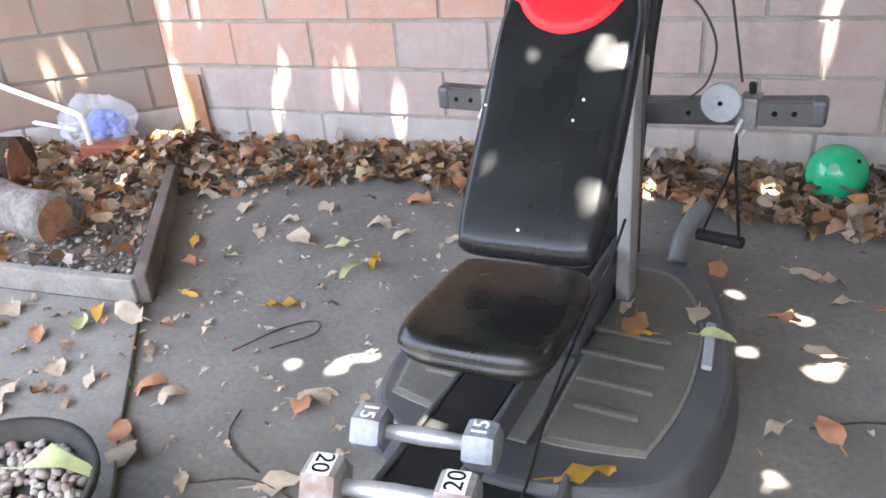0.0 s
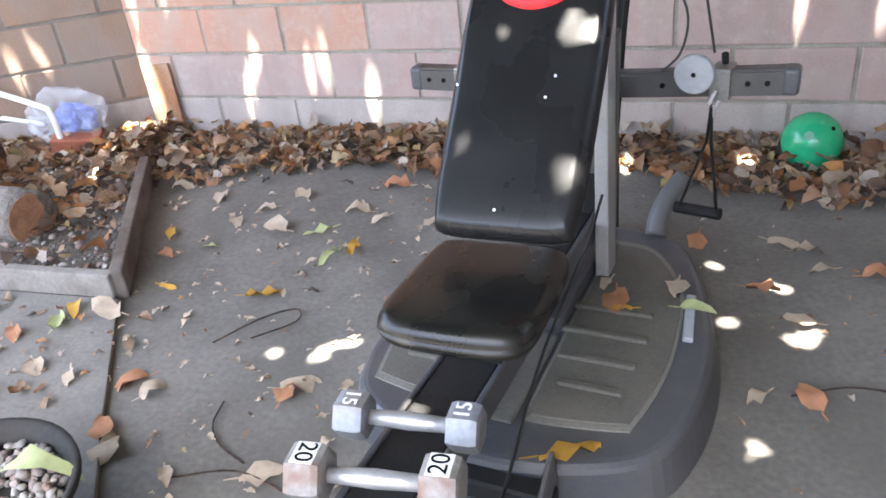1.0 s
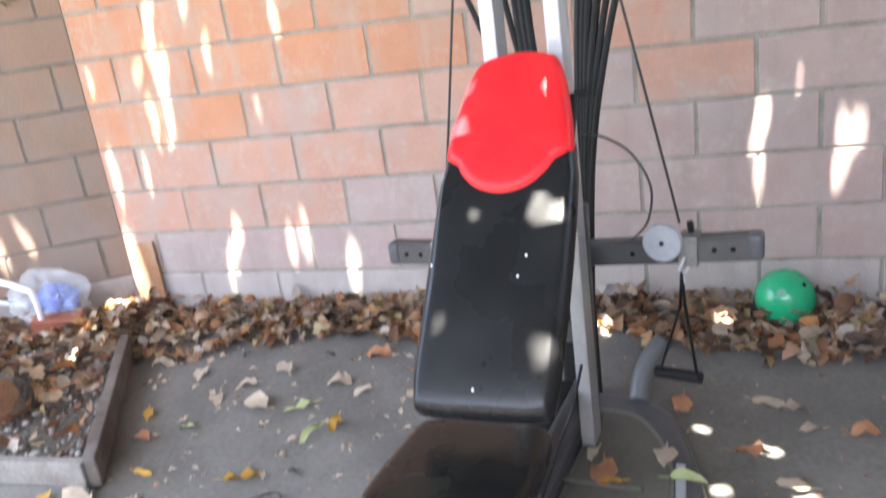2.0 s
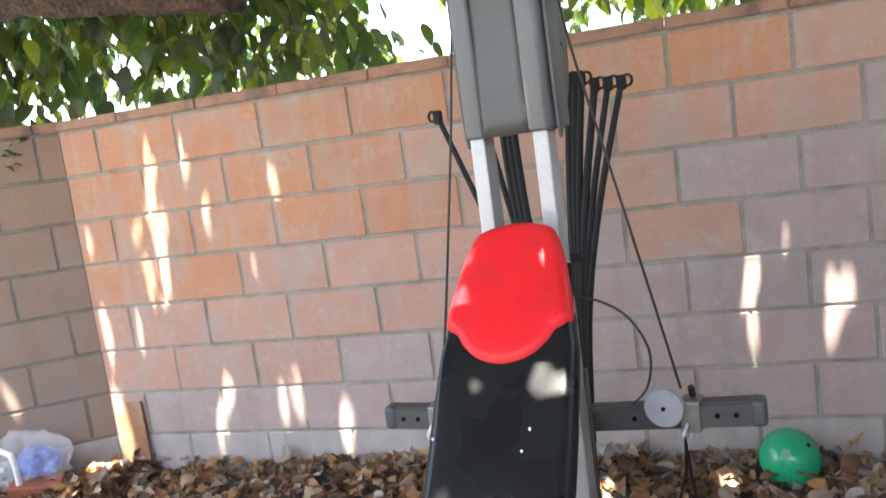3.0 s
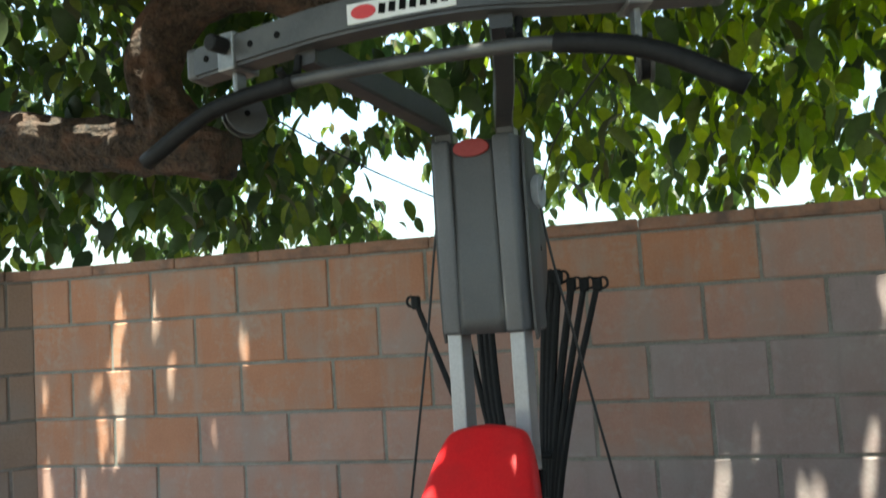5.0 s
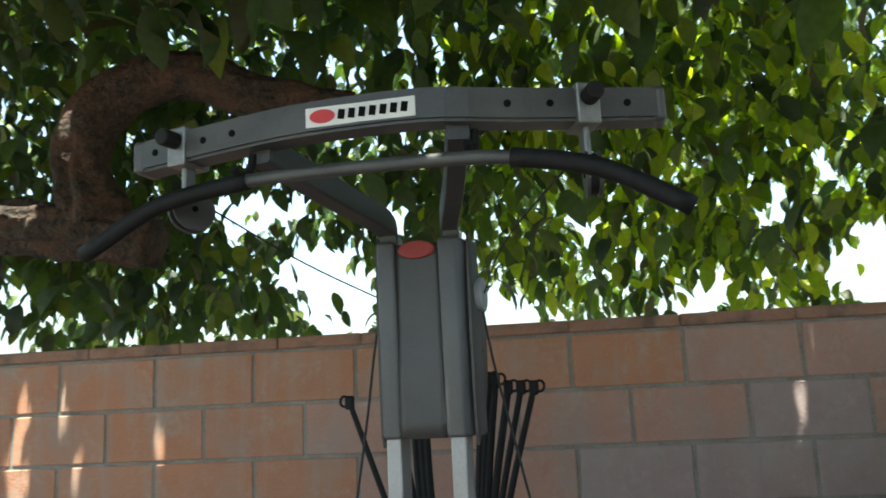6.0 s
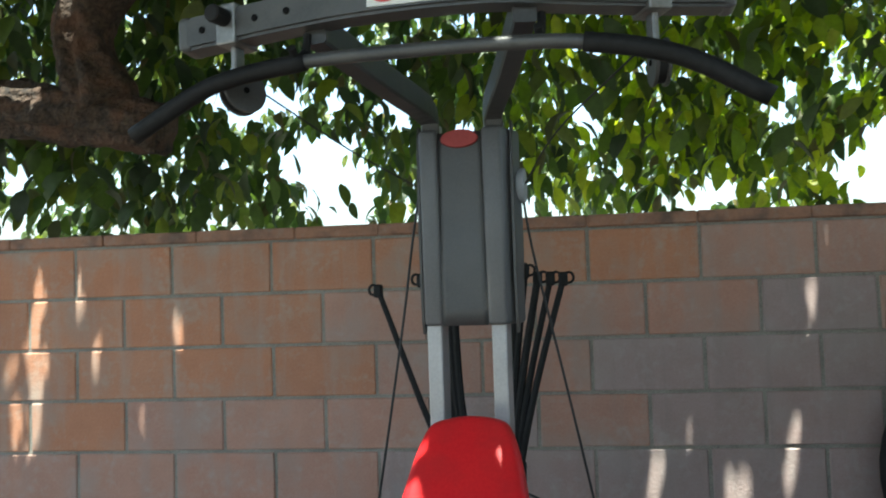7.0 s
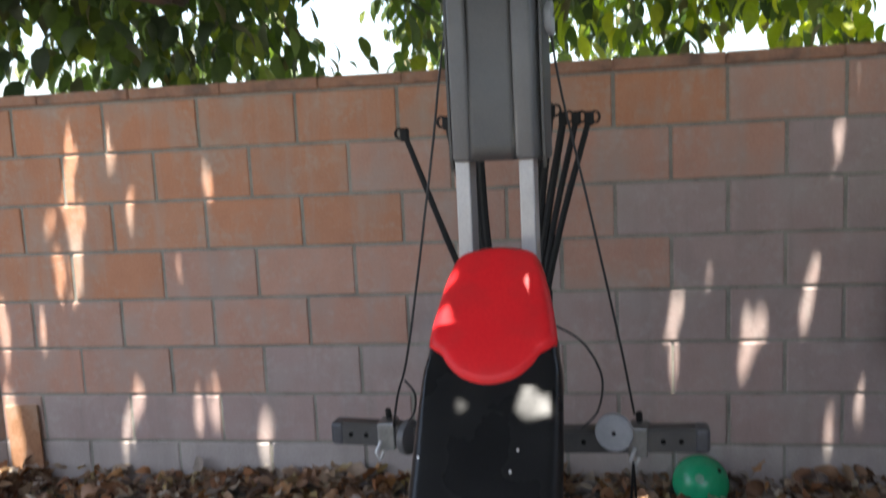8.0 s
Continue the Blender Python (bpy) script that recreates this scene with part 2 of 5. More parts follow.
M_BARK = material("bark", [(0.009, 0.006, 0.004), (0.079, 0.052, 0.035)], 0.95, scale=26, fine=75, bump=1.0, bump_scale=40, bump_dist=0.022, stain=(0.11, 0.055, 0.033), stain_scale=9, stain_amount=0.7)
M_BARK_LOG = material("pale_bark", [(0.12, 0.109, 0.098), (0.247, 0.225, 0.203)], 0.95, scale=24, fine=60, bump=1.0, bump_scale=35, bump_dist=0.015, stain=(0.1, 0.085, 0.07), stain_scale=14, stain_amount=0.7)
M_CUTWOOD = material("cut_wood", [(0.2, 0.09, 0.045), (0.33, 0.17, 0.09)], 0.85, scale=14, fine=90, bump=0.3, stain=(0.12, 0.06, 0.035), stain_scale=12, stain_amount=0.6)
M_SOIL = material("soil", [(0.05, 0.042, 0.034), (0.11, 0.095, 0.08)], 0.95, scale=14, fine=80, bump=1.0, bump_scale=40, bump_dist=0.02, stain=(0.16, 0.14, 0.12), stain_scale=16, stain_amount=0.6)
M_BRICK = material("red_clay_brick", [(0.24, 0.07, 0.04), (0.34, 0.12, 0.07)], 0.92, scale=14, fine=90, bump=0.4, bump_scale=90)
M_CARD = material("brown_board", [(0.24, 0.115, 0.055), (0.34, 0.18, 0.1)], 0.85, scale=9, fine=80, bump=0.25, stain=(0.36, 0.27, 0.2), stain_scale=9, stain_amount=0.6)
M_GRAVEL = material("mixed_gravel", [(0.187, 0.172, 0.156), (0.281, 0.265, 0.242), (0.109, 0.086, 0.078), (0.312, 0.296, 0.273), (0.211, 0.125, 0.101), (0.39, 0.374, 0.351)], 0.85, scale=30, fine=120, bump=0.2, random_mix=0.8, island=True)
M_POT = material("black_pot_plastic", [(0.02, 0.02, 0.019), (0.04, 0.038, 0.035)], 0.75, scale=9, fine=60, bump=0.15, stain=(0.05, 0.045, 0.038), stain_scale=9, stain_amount=0.5, spec=0.2)
M_DISC = material("dark_blue_fabric", [(0.012, 0.014, 0.022), (0.02, 0.022, 0.032)], 0.7, scale=9, fine=150, bump=0.2, bump_scale=300)
M_BLUE = material("blue_plastic", [(0.03, 0.08, 0.4), (0.09, 0.17, 0.55)], 0.35, scale=9, fine=60, bump=0.4, bump_scale=20, bump_dist=0.02)
M_LEAF = leaf_material("green_leaf", [(0.027, 0.049, 0.019), (0.057, 0.095, 0.024), (0.101, 0.155, 0.032), (0.032, 0.054, 0.023), (0.162, 0.196, 0.035), (0.038, 0.065, 0.024), (0.065, 0.103, 0.027), (0.024, 0.041, 0.02), (0.101, 0.089, 0.038)], 0.45, 0.55)
# brighter copy of the green leaf; sunlight on the right-hand foliage is painted in
M_LEAF_SUNLIT = leaf_material("sunlit_leaf", [(0.156, 0.227, 0.036), (0.26, 0.345, 0.052), (0.098, 0.163, 0.029), (0.364, 0.403, 0.065), (0.182, 0.254, 0.039)], 0.65, 0.5)
M_DRY = leaf_material("dry_leaf", [(0.297, 0.126, 0.05), (0.15, 0.075, 0.041), (0.374, 0.264, 0.17), (0.24, 0.104, 0.04), (0.378, 0.306, 0.234), (0.418, 0.199, 0.067), (0.168, 0.105, 0.07), (0.45, 0.333, 0.234), (0.182, 0.077, 0.035), (0.288, 0.216, 0.152), (0.096, 0.054, 0.036), (0.456, 0.399, 0.342), (0.32, 0.224, 0.08), (0.383, 0.323, 0.272), (0.323, 0.145, 0.06), (0.07, 0.045, 0.03), (0.1, 0.06, 0.04)], 0.15, 0.8)
LEAF_MATS = [
    leaf_material("pale_brown_leaf", [(0.46, 0.36, 0.26), (0.42, 0.35, 0.27)], 0.12, 0.8),
    leaf_material("rust_leaf", [(0.42, 0.2, 0.09), (0.36, 0.17, 0.1)], 0.12, 0.75),
    leaf_material("yellow_leaf", [(0.55, 0.33, 0.05), (0.5, 0.27, 0.05)], 0.15, 0.7),
    leaf_material("pale_green_leaf", [(0.42, 0.45, 0.2), (0.38, 0.42, 0.22)], 0.15, 0.7),
    leaf_material("black_leaf", [(0.04, 0.035, 0.03), (0.06, 0.05, 0.04)], 0.05, 0.8),
]
m = bpy.data.materials.new("clear_film")
m.use_nodes = True
fb = m.node_tree.nodes["Principled BSDF"]
fb.inputs["Base Color"].default_value = (0.85, 0.88, 0.92, 1)
fb.inputs["Roughness"].default_value = 0.1
fb.inputs["Alpha"].default_value = 0.24
M_FILM = m


# ---- mesh tools ----
def link(name, bm, mat, parent=None, label="", smooth=False):
    me = bpy.data.meshes.new(name)
    if smooth:
        for f in bm.faces:
            f.smooth = True
    bm.to_mesh(me)
    bm.free()
    me.materials.append(mat)
    ob = new(name, me)
    if parent:
        ob.parent = parent
    if label:
        ob["label"] = label
    return ob


part = link


def empty(name, at=(0, 0, 0), turn=0.0):
    ob = new(name)
    ob.matrix_world = pose(*at, 0, 0, turn)
    return ob


def box(size, centre=(0, 0, 0), bevel=0.004, seg=1, m=None):
    bm = bmesh.new()
    bmesh.ops.create_cube(bm, size=1)
    bmesh.ops.scale(bm, vec=size, verts=bm.verts)
    if bevel:
        bmesh.ops.bevel(bm, geom=bm.edges[:], offset=bevel, segments=seg, affect="EDGES", profile=0.5)
    if m is not None:
        bmesh.ops.transform(bm, matrix=m, verts=bm.verts)
    bmesh.ops.translate(bm, vec=centre, verts=bm.verts)
    return bm


def tube(points, radius, sides=10, caps=True, flat=1.0, up=(0, 0, 1)):
    """A tube along points; radius may be a list. flat squeezes it across its second axis."""
    pts = [Vector(p) for p in points]
    rad = radius if isinstance(radius, (list, tuple)) else [radius] * len(pts)
    bm = bmesh.new()
    rings = []
    side = None
    for k, p in enumerate(pts):
        d = (pts[min(k + 1, len(pts) - 1)] - pts[max(k - 1, 0)]).normalized()
        if side is None:
            ref = Vector(up) if abs(d.dot(Vector(up))) < 0.95 else Vector((1, 0, 0))
            side = d.cross(ref).normalized()
        else:
            side = (side - d * side.dot(d)).normalized()
        over = side.cross(d)
        rings.append([bm.verts.new(p + side * math.cos(2 * math.pi * j / sides) * rad[k] + over * math.sin(2 * math.pi * j / sides) * rad[k] * flat) for j in range(sides)])
    for a, b in zip(rings, rings[1:]):
        for j in range(sides):
            bm.faces.new((a[j], a[(j + 1) % sides], b[(j + 1) % sides], b[j]))
    if caps:
        bm.faces.new(rings[0][::-1])
        bm.faces.new(rings[-1])
    bmesh.ops.recalc_face_normals(bm, faces=bm.faces[:])
    return bm


def curve_points(points, steps=6):
    """Catmull-Rom through points."""
    p = [Vector(q) for q in points]
    p = [2 * p[0] - p[1]] + p + [2 * p[-1] - p[-2]]
    out = []
    for k in range(1, len(p) - 2):
        for s in range(steps):
            t = s / steps
            a, b, c, d = p[k - 1], p[k], p[k + 1], p[k + 2]
            out.append(0.5 * (2 * b + (c - a) * t + (2 * a - 5 * b + 4 * c - d) * t * t + (3 * b - a - 3 * c + d) * t ** 3))
    return out + [p[-2]]


def disc(radius, depth, sides=24, m=None, bevel=0.0):
    bm = bmesh.new()
    bmesh.ops.create_cone(bm, cap_ends=True, segments=sides, radius1=radius, radius2=radius, depth=depth)
    if bevel:
        rim = [e for e in bm.edges if abs(e.verts[0].co.z - e.verts[1].co.z) < 1e-6]
        bmesh.ops.bevel(bm, geom=rim, offset=bevel, segments=2, affect="EDGES", profile=0.5)
    if m is not None:
        bmesh.ops.transform(bm, matrix=m, verts=bm.verts)
    return bm


def slab_from_outline(outline, z0, z1, grow=0.0, bevel=0.0):
    """A prism from an outline; its foot is grown outwards from its middle."""
    bm = bmesh.new()
    c = sum((Vector((x, y)) for x, y in outline), Vector((0, 0))) / len(outline)
    low = []
    for x, y in outline:
        d = Vector((x, y)) - c
        q = c + d * (1 + grow / max(d.length, 1e-6))
        low.append(bm.verts.new((q.x, q.y, z0)))
    high = [bm.verts.new((x, y, z1)) for x, y in outline]
    n = len(outline)
    bm.faces.new(low[::-1])
    bm.faces.new(high)
    for k in range(n):
        bm.faces.new((low[k], low[(k + 1) % n], high[(k + 1) % n], high[k]))
    bmesh.ops.recalc_face_normals(bm, faces=bm.faces[:])
    if bevel:
        rim = [e for e in bm.edges if e.verts[0].co.z > z1 - 1e-6 and e.verts[1].co.z > z1 - 1e-6]
        bmesh.ops.bevel(bm, geom=rim, offset=bevel, segments=3, affect="EDGES", profile=0.5)
    return bm


def round_outline(points, steps=5):
    pts = [Vector((x, y, 0)) for x, y in points]
    n = len(pts)
    out = []
    for k in range(n):
        a, b, c, d = pts[k - 1], pts[k], pts[(k + 1) % n], pts[(k + 2) % n]
        for s in range(steps):
            t = s / steps
            q = 0.5 * (2 * b + (c - a) * t + (2 * a - 5 * b + 4 * c - d) * t * t + (3 * b - a - 3 * c + d) * t ** 3)
            out.append((q.x, q.y))
    return out


def pad(outline, thick, crown=0.012, m=None, edge=0.5):
    """A stuffed cushion: the outline in x and y, rolled edges, and a crowned face at the top."""
    bm = bmesh.new()
    n = len(outline)
    c = sum((Vector((x, y)) for x, y in outline), Vector((0, 0))) / n
    rings = []
    r = thick * edge
    prof = [(r, -thick), (r * 0.3, -thick + r * 0.3), (0, -thick + r), (0, -r)] + [(r * (1 - math.cos(a)), -r * (1 - math.sin(a))) for a in (0.25, 0.5, 0.75, 1.0, 1.2, 1.4, math.pi / 2)]
    prof += [(r * 1.5, 0.0), (r * 2.2, 0.0), (r * 3.2, 0.0)]
    prof = [(i, z + crown * (1 - math.exp(-i / (1.6 * r))) if z > -r * 0.999 else z) for i, z in prof]
    for inset, z in prof:
        ring = []
        for x, y in outline:
            d = Vector((x, y)) - c
            q = c + d * max(1 - inset / max(d.length, 1e-6), 0.05)
            ring.append(bm.verts.new((q.x, q.y, z)))
        rings.append(ring)
    for a, b in zip(rings, rings[1:]):
        for k in range(n):
            bm.faces.new((a[k], a[(k + 1) % n], b[(k + 1) % n], b[k]))
    bm.faces.new(rings[0][::-1])
    top = bm.verts.new((c.x, c.y, crown))
    for k in range(n):
        bm.faces.new((rings[-1][k], rings[-1][(k + 1) % n], top))
    bmesh.ops.recalc_face_normals(bm, faces=bm.faces[:])
    if m is not None:
        bmesh.ops.transform(bm, matrix=m, verts=bm.verts)
    return bm


class Leaves:
    """Gathers many leaves into one mesh."""

    def __init__(self):
        self.v, self.f = [], []

    def add(self, m, length, width, fold=0.3, curl=0.4, wave=0.0, phase=0.0, stem=True, coarse=False, crumple=0.0):
        base = len(self.v)
        rows = ((0.0, 0.1), (0.3, 0.95), (0.68, 0.8), (1.0, 0.05)) if coarse else ((0.0, 0.08), (0.14, 0.66), (0.36, 1.0), (0.62, 0.9), (0.84, 0.52), (1.0, 0.03))
        for s, w in rows:
            y = s * length
            z = -curl * length * (s - 0.4) ** 2 * 1.6
            half = w * width / 2
            wv = wave * width * math.sin(s * 9 + phase)
            for k, (x, zz) in enumerate(((-half, fold * half + wv), (0, 0), (half, fold * half - wv))):
                if crumple:
                    a = 37.7 * s + 2.1 * k + 5 * phase
                    x *= 1 + crumple * 0.45 * math.sin(a * 1.7)
                    zz += crumple * length * 0.13 * math.sin(a) * (0.4 if k == 1 else 1)
                    x += crumple * length * 0.06 * math.sin(3.3 * s + phase)
                self.v.append(m @ Vector((x, y, z + zz)))
        for k in range(len(rows) - 1):
            a = base + 3 * k
            self.f += [(a, a + 1, a + 4, a + 3), (a + 1, a + 2, a + 5, a + 4)]
        if stem:
            b = len(self.v)
            z0 = -curl * length * 0.16 * 1.6
            for x, y, z in ((-0.003, 0, z0), (0.003, 0, z0), (0.002, -0.3 * length, z0 + 0.02 * length), (-0.002, -0.3 * length, z0 + 0.02 * length)):
                self.v.append(m @ Vector((x, y, z)))
            self.f.append((b, b + 1, b + 2, b + 3))

    def mesh(self, name, mat):
        me = bpy.data.meshes.new(name)
        me.from_pydata([tuple(v) for v in self.v], [], self.f)
        me.materials.append(mat)
        me.polygons.foreach_set("use_smooth", [True] * len(me.polygons))
        return me


# ---- ground ----
bm = bmesh.new()
N = 60
grid = [[None] * (N + 1) for _ in range(N + 1)]
def spread(k):
    s = 2 * k / N - 1
    return 5.0 * s + 400.0 * s ** 9
for a in range(N + 1):
    for b in range(N + 1):
        x, y = spread(a), spread(b) - 1
        z = 0.006 * noise.noise(Vector((x * 0.9, y * 0.9, 3))) if abs(x) < 6 and abs(y) < 6 else 0
        grid[a][b] = bm.verts.new((x, y, z - 0.004))
for a in range(N):
    for b in range(N):
        bm.faces.new((grid[a][b], grid[a + 1][b], grid[a + 1][b + 1], grid[a][b + 1]))
tagged(link("ground", bm, M_GROUND, smooth=True), "grey stained concrete yard floor with fallen leaves", "ground", kind="structure")

# the paler slab beside the planter, a little higher than the yard
outline = [(-0.545, -1.36), (-0.19, -1.85), (0.13, -2.27), (0.3, -2.9), (-3.2, -2.9), (-3.0, -1.5)]
tagged(link("pavement", slab_from_outline(outline, -0.02, 0.014, 0, 0.004), M_SLAB), "pale worn concrete slab with a straight edge", "slab", kind="structure")

# ---- block walls ----
BX, BZ, JOINT = 0.4064, 0.2032, 0.012
BLOCKS = {}


def block_mesh(width, height, depth, key, mat, bevel=0.004):
    if (key, mat.name) not in BLOCKS:
        bm = box((width, depth, height), bevel=bevel)
        me = bpy.data.meshes.new(key)
        bm.to_mesh(me)
        bm.free()
        me.materials.append(mat)
        BLOCKS[key, mat.name] = me
    return BLOCKS[key, mat.name]


def block_wall(name, x0, x1, at, turn, first, label):
    """A wall of eight courses in running bond along its own x, its front towards its own -y, with a thin cap."""
    rng = random.Random(len(name) * 7)
    core = link(name, box((x1 - x0, 0.16, 8 * BZ + 0.02), ((x0 + x1) / 2, 0.0855, 4 * BZ + 0.01), 0), M_MORTAR_SHADED if name == "wall_west" else M_MORTAR)
    core.matrix_world = pose(*at, 0, 0, turn)
    tagged(core, label, "wall", kind="structure")

    def piece(key, name_, xa, xb, za, zb, ya, yb, mat, bevel=0.004):
        w = round(xb - xa, 3)
        me = block_mesh(w, round(zb - za, 3), round(yb - ya, 3), f"{key}_{w}", mat, bevel)
        ob = new(name_, me)
        ob.parent = core
        ob.location = ((xa + xb) / 2 + rng.uniform(-0.0015, 0.0015), (ya + yb) / 2 + rng.uniform(-0.0015, 0.0015), (za + zb) / 2)
        ob.rotation_euler = (0, radians(rng.uniform(-0.25, 0.25)), radians(rng.uniform(-0.3, 0.3)))

    for course in range(8):
        shift = first if course % 2 else first + BX / 2
        mat = M_BLOCK if course > 3 else (M_BLOCK_GREY if course > 0 else M_BLOCK_BASE)
        k = math.floor((x0 - shift) / BX)
        while shift + k * BX < x1 - 0.02:
            xa, xb = max(shift + k * BX, x0) + JOINT / 2, min(shift + (k + 1) * BX, x1) - JOINT / 2
            if xb - xa > 0.03:
                mm = mat
                ruddy = 0.1 + 0.17 * (course - 2) - 0.28 * xa + rng.uniform(-0.16, 0.16)
                if course > 0:
                    # the west wall takes the blocks with shade in their colour
                    mm = M_BLOCK_SHADED if name == "wall_west" else M_BLOCK if ruddy > 0.6 else (M_BLOCK_MID if ruddy > 0.2 else M_BLOCK_GREY)
                piece("block", "block", xa, xb, course * BZ + JOINT / 2, (course + 1) * BZ - JOINT / 2, 0.0, 0.06, mm)
            k += 1
    k = 0
    x = x0
    while x < x1 - 0.02:
        w = min(rng.choice((0.39, 0.4, 0.4, 0.33)), x1 - x)
        piece("cap", "cap_brick", x + 0.0005, x + w - 0.0005, 8 * BZ + 0.004, 8 * BZ + 0.05, -0.008, 0.2, M_CAP, 0.006)
        x += w
    return core


block_wall("wall_north", -1.42, 3.05, (0, 0, 0), 0, 0.0, "red and tan concrete block wall with a thin brick cap")
LEFT = math.degrees(math.atan2(-0.34, -0.48)) + 180
# the east wall is out of view, added to keep side light out
block_wall("wall_east", 0.0, 7.4, (3.05, 0.1, 0), -90, 0.1, "unseen tan concrete block side wall added to block light")
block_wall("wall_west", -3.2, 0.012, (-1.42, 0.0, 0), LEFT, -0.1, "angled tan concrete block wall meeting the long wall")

# plain unseen wall, added behind the camera to cut ambient light and reflections
hw = link("wall_south", box((12.0, 0.2, 2.2), (-0.3, -7.5, 1.1), 0.01), M_STUCCO)
tagged(hw, "unseen pale stucco wall added behind the camera to block light", "wall", kind="structure")

# ---- the home gym ----
GYM = empty("home_gym", (0.83, -1.15, 0), -6)
tagged(GYM, "grey and black cable home gym with red headrest, standing on concrete", "home gym")

# platform
base_shape = round_outline([(0.05, -0.705), (0.22, -0.675), (0.36, -0.6), (0.412, -0.47), (0.424, -0.3), (0.4, -0.1), (0.32, 0.16), (0.23, 0.285), (0.05, 0.325), (-0.12, 0.285), (-0.24, 0.16), (-0.33, -0.1), (-0.36, -0.3), (-0.35, -0.47), (-0.29, -0.6), (-0.13, -0.68)])
platform = part("platform", slab_from_outline(base_shape, 0.0, 0.105, 0.025, 0.02), M_PLATFORM, GYM, "dark grey plastic standing platform", smooth=False)
for side in (1, -1):
    off = 0.012
    shape = [(0.09, -0.565), (0.1, -0.578), (0.18, -0.572), (0.295, -0.55), (0.312, -0.53), (0.34, -0.38), (0.342, -0.2), (0.312, 0.01), (0.21, 0.19), (0.1, 0.22), (0.088, 0.2), (0.082, -0.2)]
    shape = [(off + side * (x - off), y) for x, y in shape]
    rim = round_outline(shape, 4)
    part("tread_border", slab_from_outline(rim, 0.1, 0.109), M_GROOVE, platform, "pale dusty groove round the tread")
    c = Vector((sum(p[0] for p in rim) / len(rim), sum(p[1] for p in rim) / len(rim)))
    inner = [tuple(c + (Vector(p) - c) * 0.945) for p in rim]
    part("tread_panel", slab_from_outline(inner, 0.1, 0.1125, 0, 0.002), M_TREAD, platform, "brown dusty ribbed tread panel")
    for v, u0, u1 in ((-0.445, 0.125, 0.27), (-0.348, 0.095, 0.277), (-0.245, 0.075, 0.28), (-0.14, 0.075, 0.27)):
        xm = off + side * ((u0 + u1) / 2 - off)
        part("tread_rib", box((u1 - u0, 0.022, 0.012), (xm, v, 0.116), 0.005, 2), M_TREAD, platform)
part("strap", box((0.024, 0.19, 0.014), (0.352, -0.118, 0.113), 0.003, m=pose(0, 0, 0, 0, 8, 7)), M_PULLEY, platform, "blue grey strap over the platform edge")
part("tread_panel", box((0.11, 0.32, 0.008), (0.02, -0.44, 0.109), 0.003), M_TREAD, platform, "brown dusty middle tread panel")
part("centre_cover", box((0.11, 0.4, 0.05), (0.02, -0.06, 0.125), 0.012, 2), M_PLATFORM, platform)

# seat rail running forward from the tower
rail = part("seat_rail", box((0.115, 1.35, 0.05), (0.005, -0.6, 0.245), 0.006, 2), M_RUBBER, GYM, "black flat seat rail")
part("rail_side", box((0.012, 1.35, 0.07), (-0.06, -0.6, 0.24), 0.003), M_PLATFORM, rail)
part("rail_side", box((0.012, 1.35, 0.07), (0.07, -0.6, 0.24), 0.003), M_PLATFORM, rail)
part("front_leg", box((0.06, 0.05, 0.23), (0.005, -1.2, 0.115), 0.006), M_STEEL, GYM)
part("front_foot", box((0.45, 0.06, 0.04), (0.005, -1.2, 0.02), 0.01, 2), M_STEEL, GYM)
part("rail_bracket", box((0.014, 0.12, 0.13), (0.2, -0.74, 0.085), 0.01, 2, pose(0, 0, 0, 12, 0, 6)), M_SHROUD, GYM, "grey green upright bracket plate")
part("bracket_foot", box((0.2, 0.05, 0.05), (0.11, -0.73, 0.06), 0.006), M_RUBBER, GYM)

# seat
seat_shape = round_outline([(0.0, -0.21), (0.1, -0.2), (0.142, -0.15), (0.15, 0.0), (0.142, 0.15), (0.11, 0.19), (0, 0.195), (-0.11, 0.19), (-0.142, 0.15), (-0.155, 0.0), (-0.15, -0.15), (-0.105, -0.2)], 4)
seat = part("seat", pad(seat_shape, 0.058, 0.006, pose(0.04, -0.622, 0.468, -2, 0, 4) @ Matrix.Diagonal((1.0, 0.88, 1, 1))), M_VINYL_SEAT, GYM, "dusty black vinyl seat pad", smooth=True)
part("seat_frame", box((0.09, 0.2, 0.115), (0.02, -0.5, 0.327), 0.008), M_RUBBER, GYM)
part("seat_plate", box((0.2, 0.26, 0.012), (0.03, -0.62, 0.391), 0.003), M_RUBBER, GYM)

# backrest, leaning on the tower
LEAN_M = pose(0.065, -0.58, 0.54, 48, 0, 0) @ pose(0, 0, 0, 0, 0, 2)
def back_shape(top):
    half = [(0.118, 0.004), (0.141, 0.035), (0.149, 0.15), (0.152, 0.3), (0.151, 0.44), (0.144, 0.53), (0.11, top)]
    return round_outline([(0.0, 0.0)] + half + [(-x, y) for x, y in reversed(half)], 5)


back = part("backrest", pad(back_shape(0.6), 0.06, 0.008, LEAN_M), M_VINYL, GYM, "black vinyl backrest pad", smooth=True)
half = [(0.055, 0.464), (0.092, 0.495), (0.11, 0.523), (0.131, 0.54), (0.139, 0.57), (0.122, 0.68), (0.098, 0.765), (0.07, 0.795)]
head_shape = round_outline([(0.0, 0.45)] + half + [(0.0, 0.807)] + [(-x, y) for x, y in reversed(half)], 5)
part("headrest", pad(head_shape, 0.05, 0.008, LEAN_M @ pose(0.0, 0, 0.014)), M_RED, GYM, "bright red vinyl headrest", smooth=True)
part("back_board", box((0.2, 0.66, 0.018), (0, 0, 0), 0.004, 1, LEAN_M @ pose(0.02, 0.4, -0.072)), M_RUBBER, GYM)

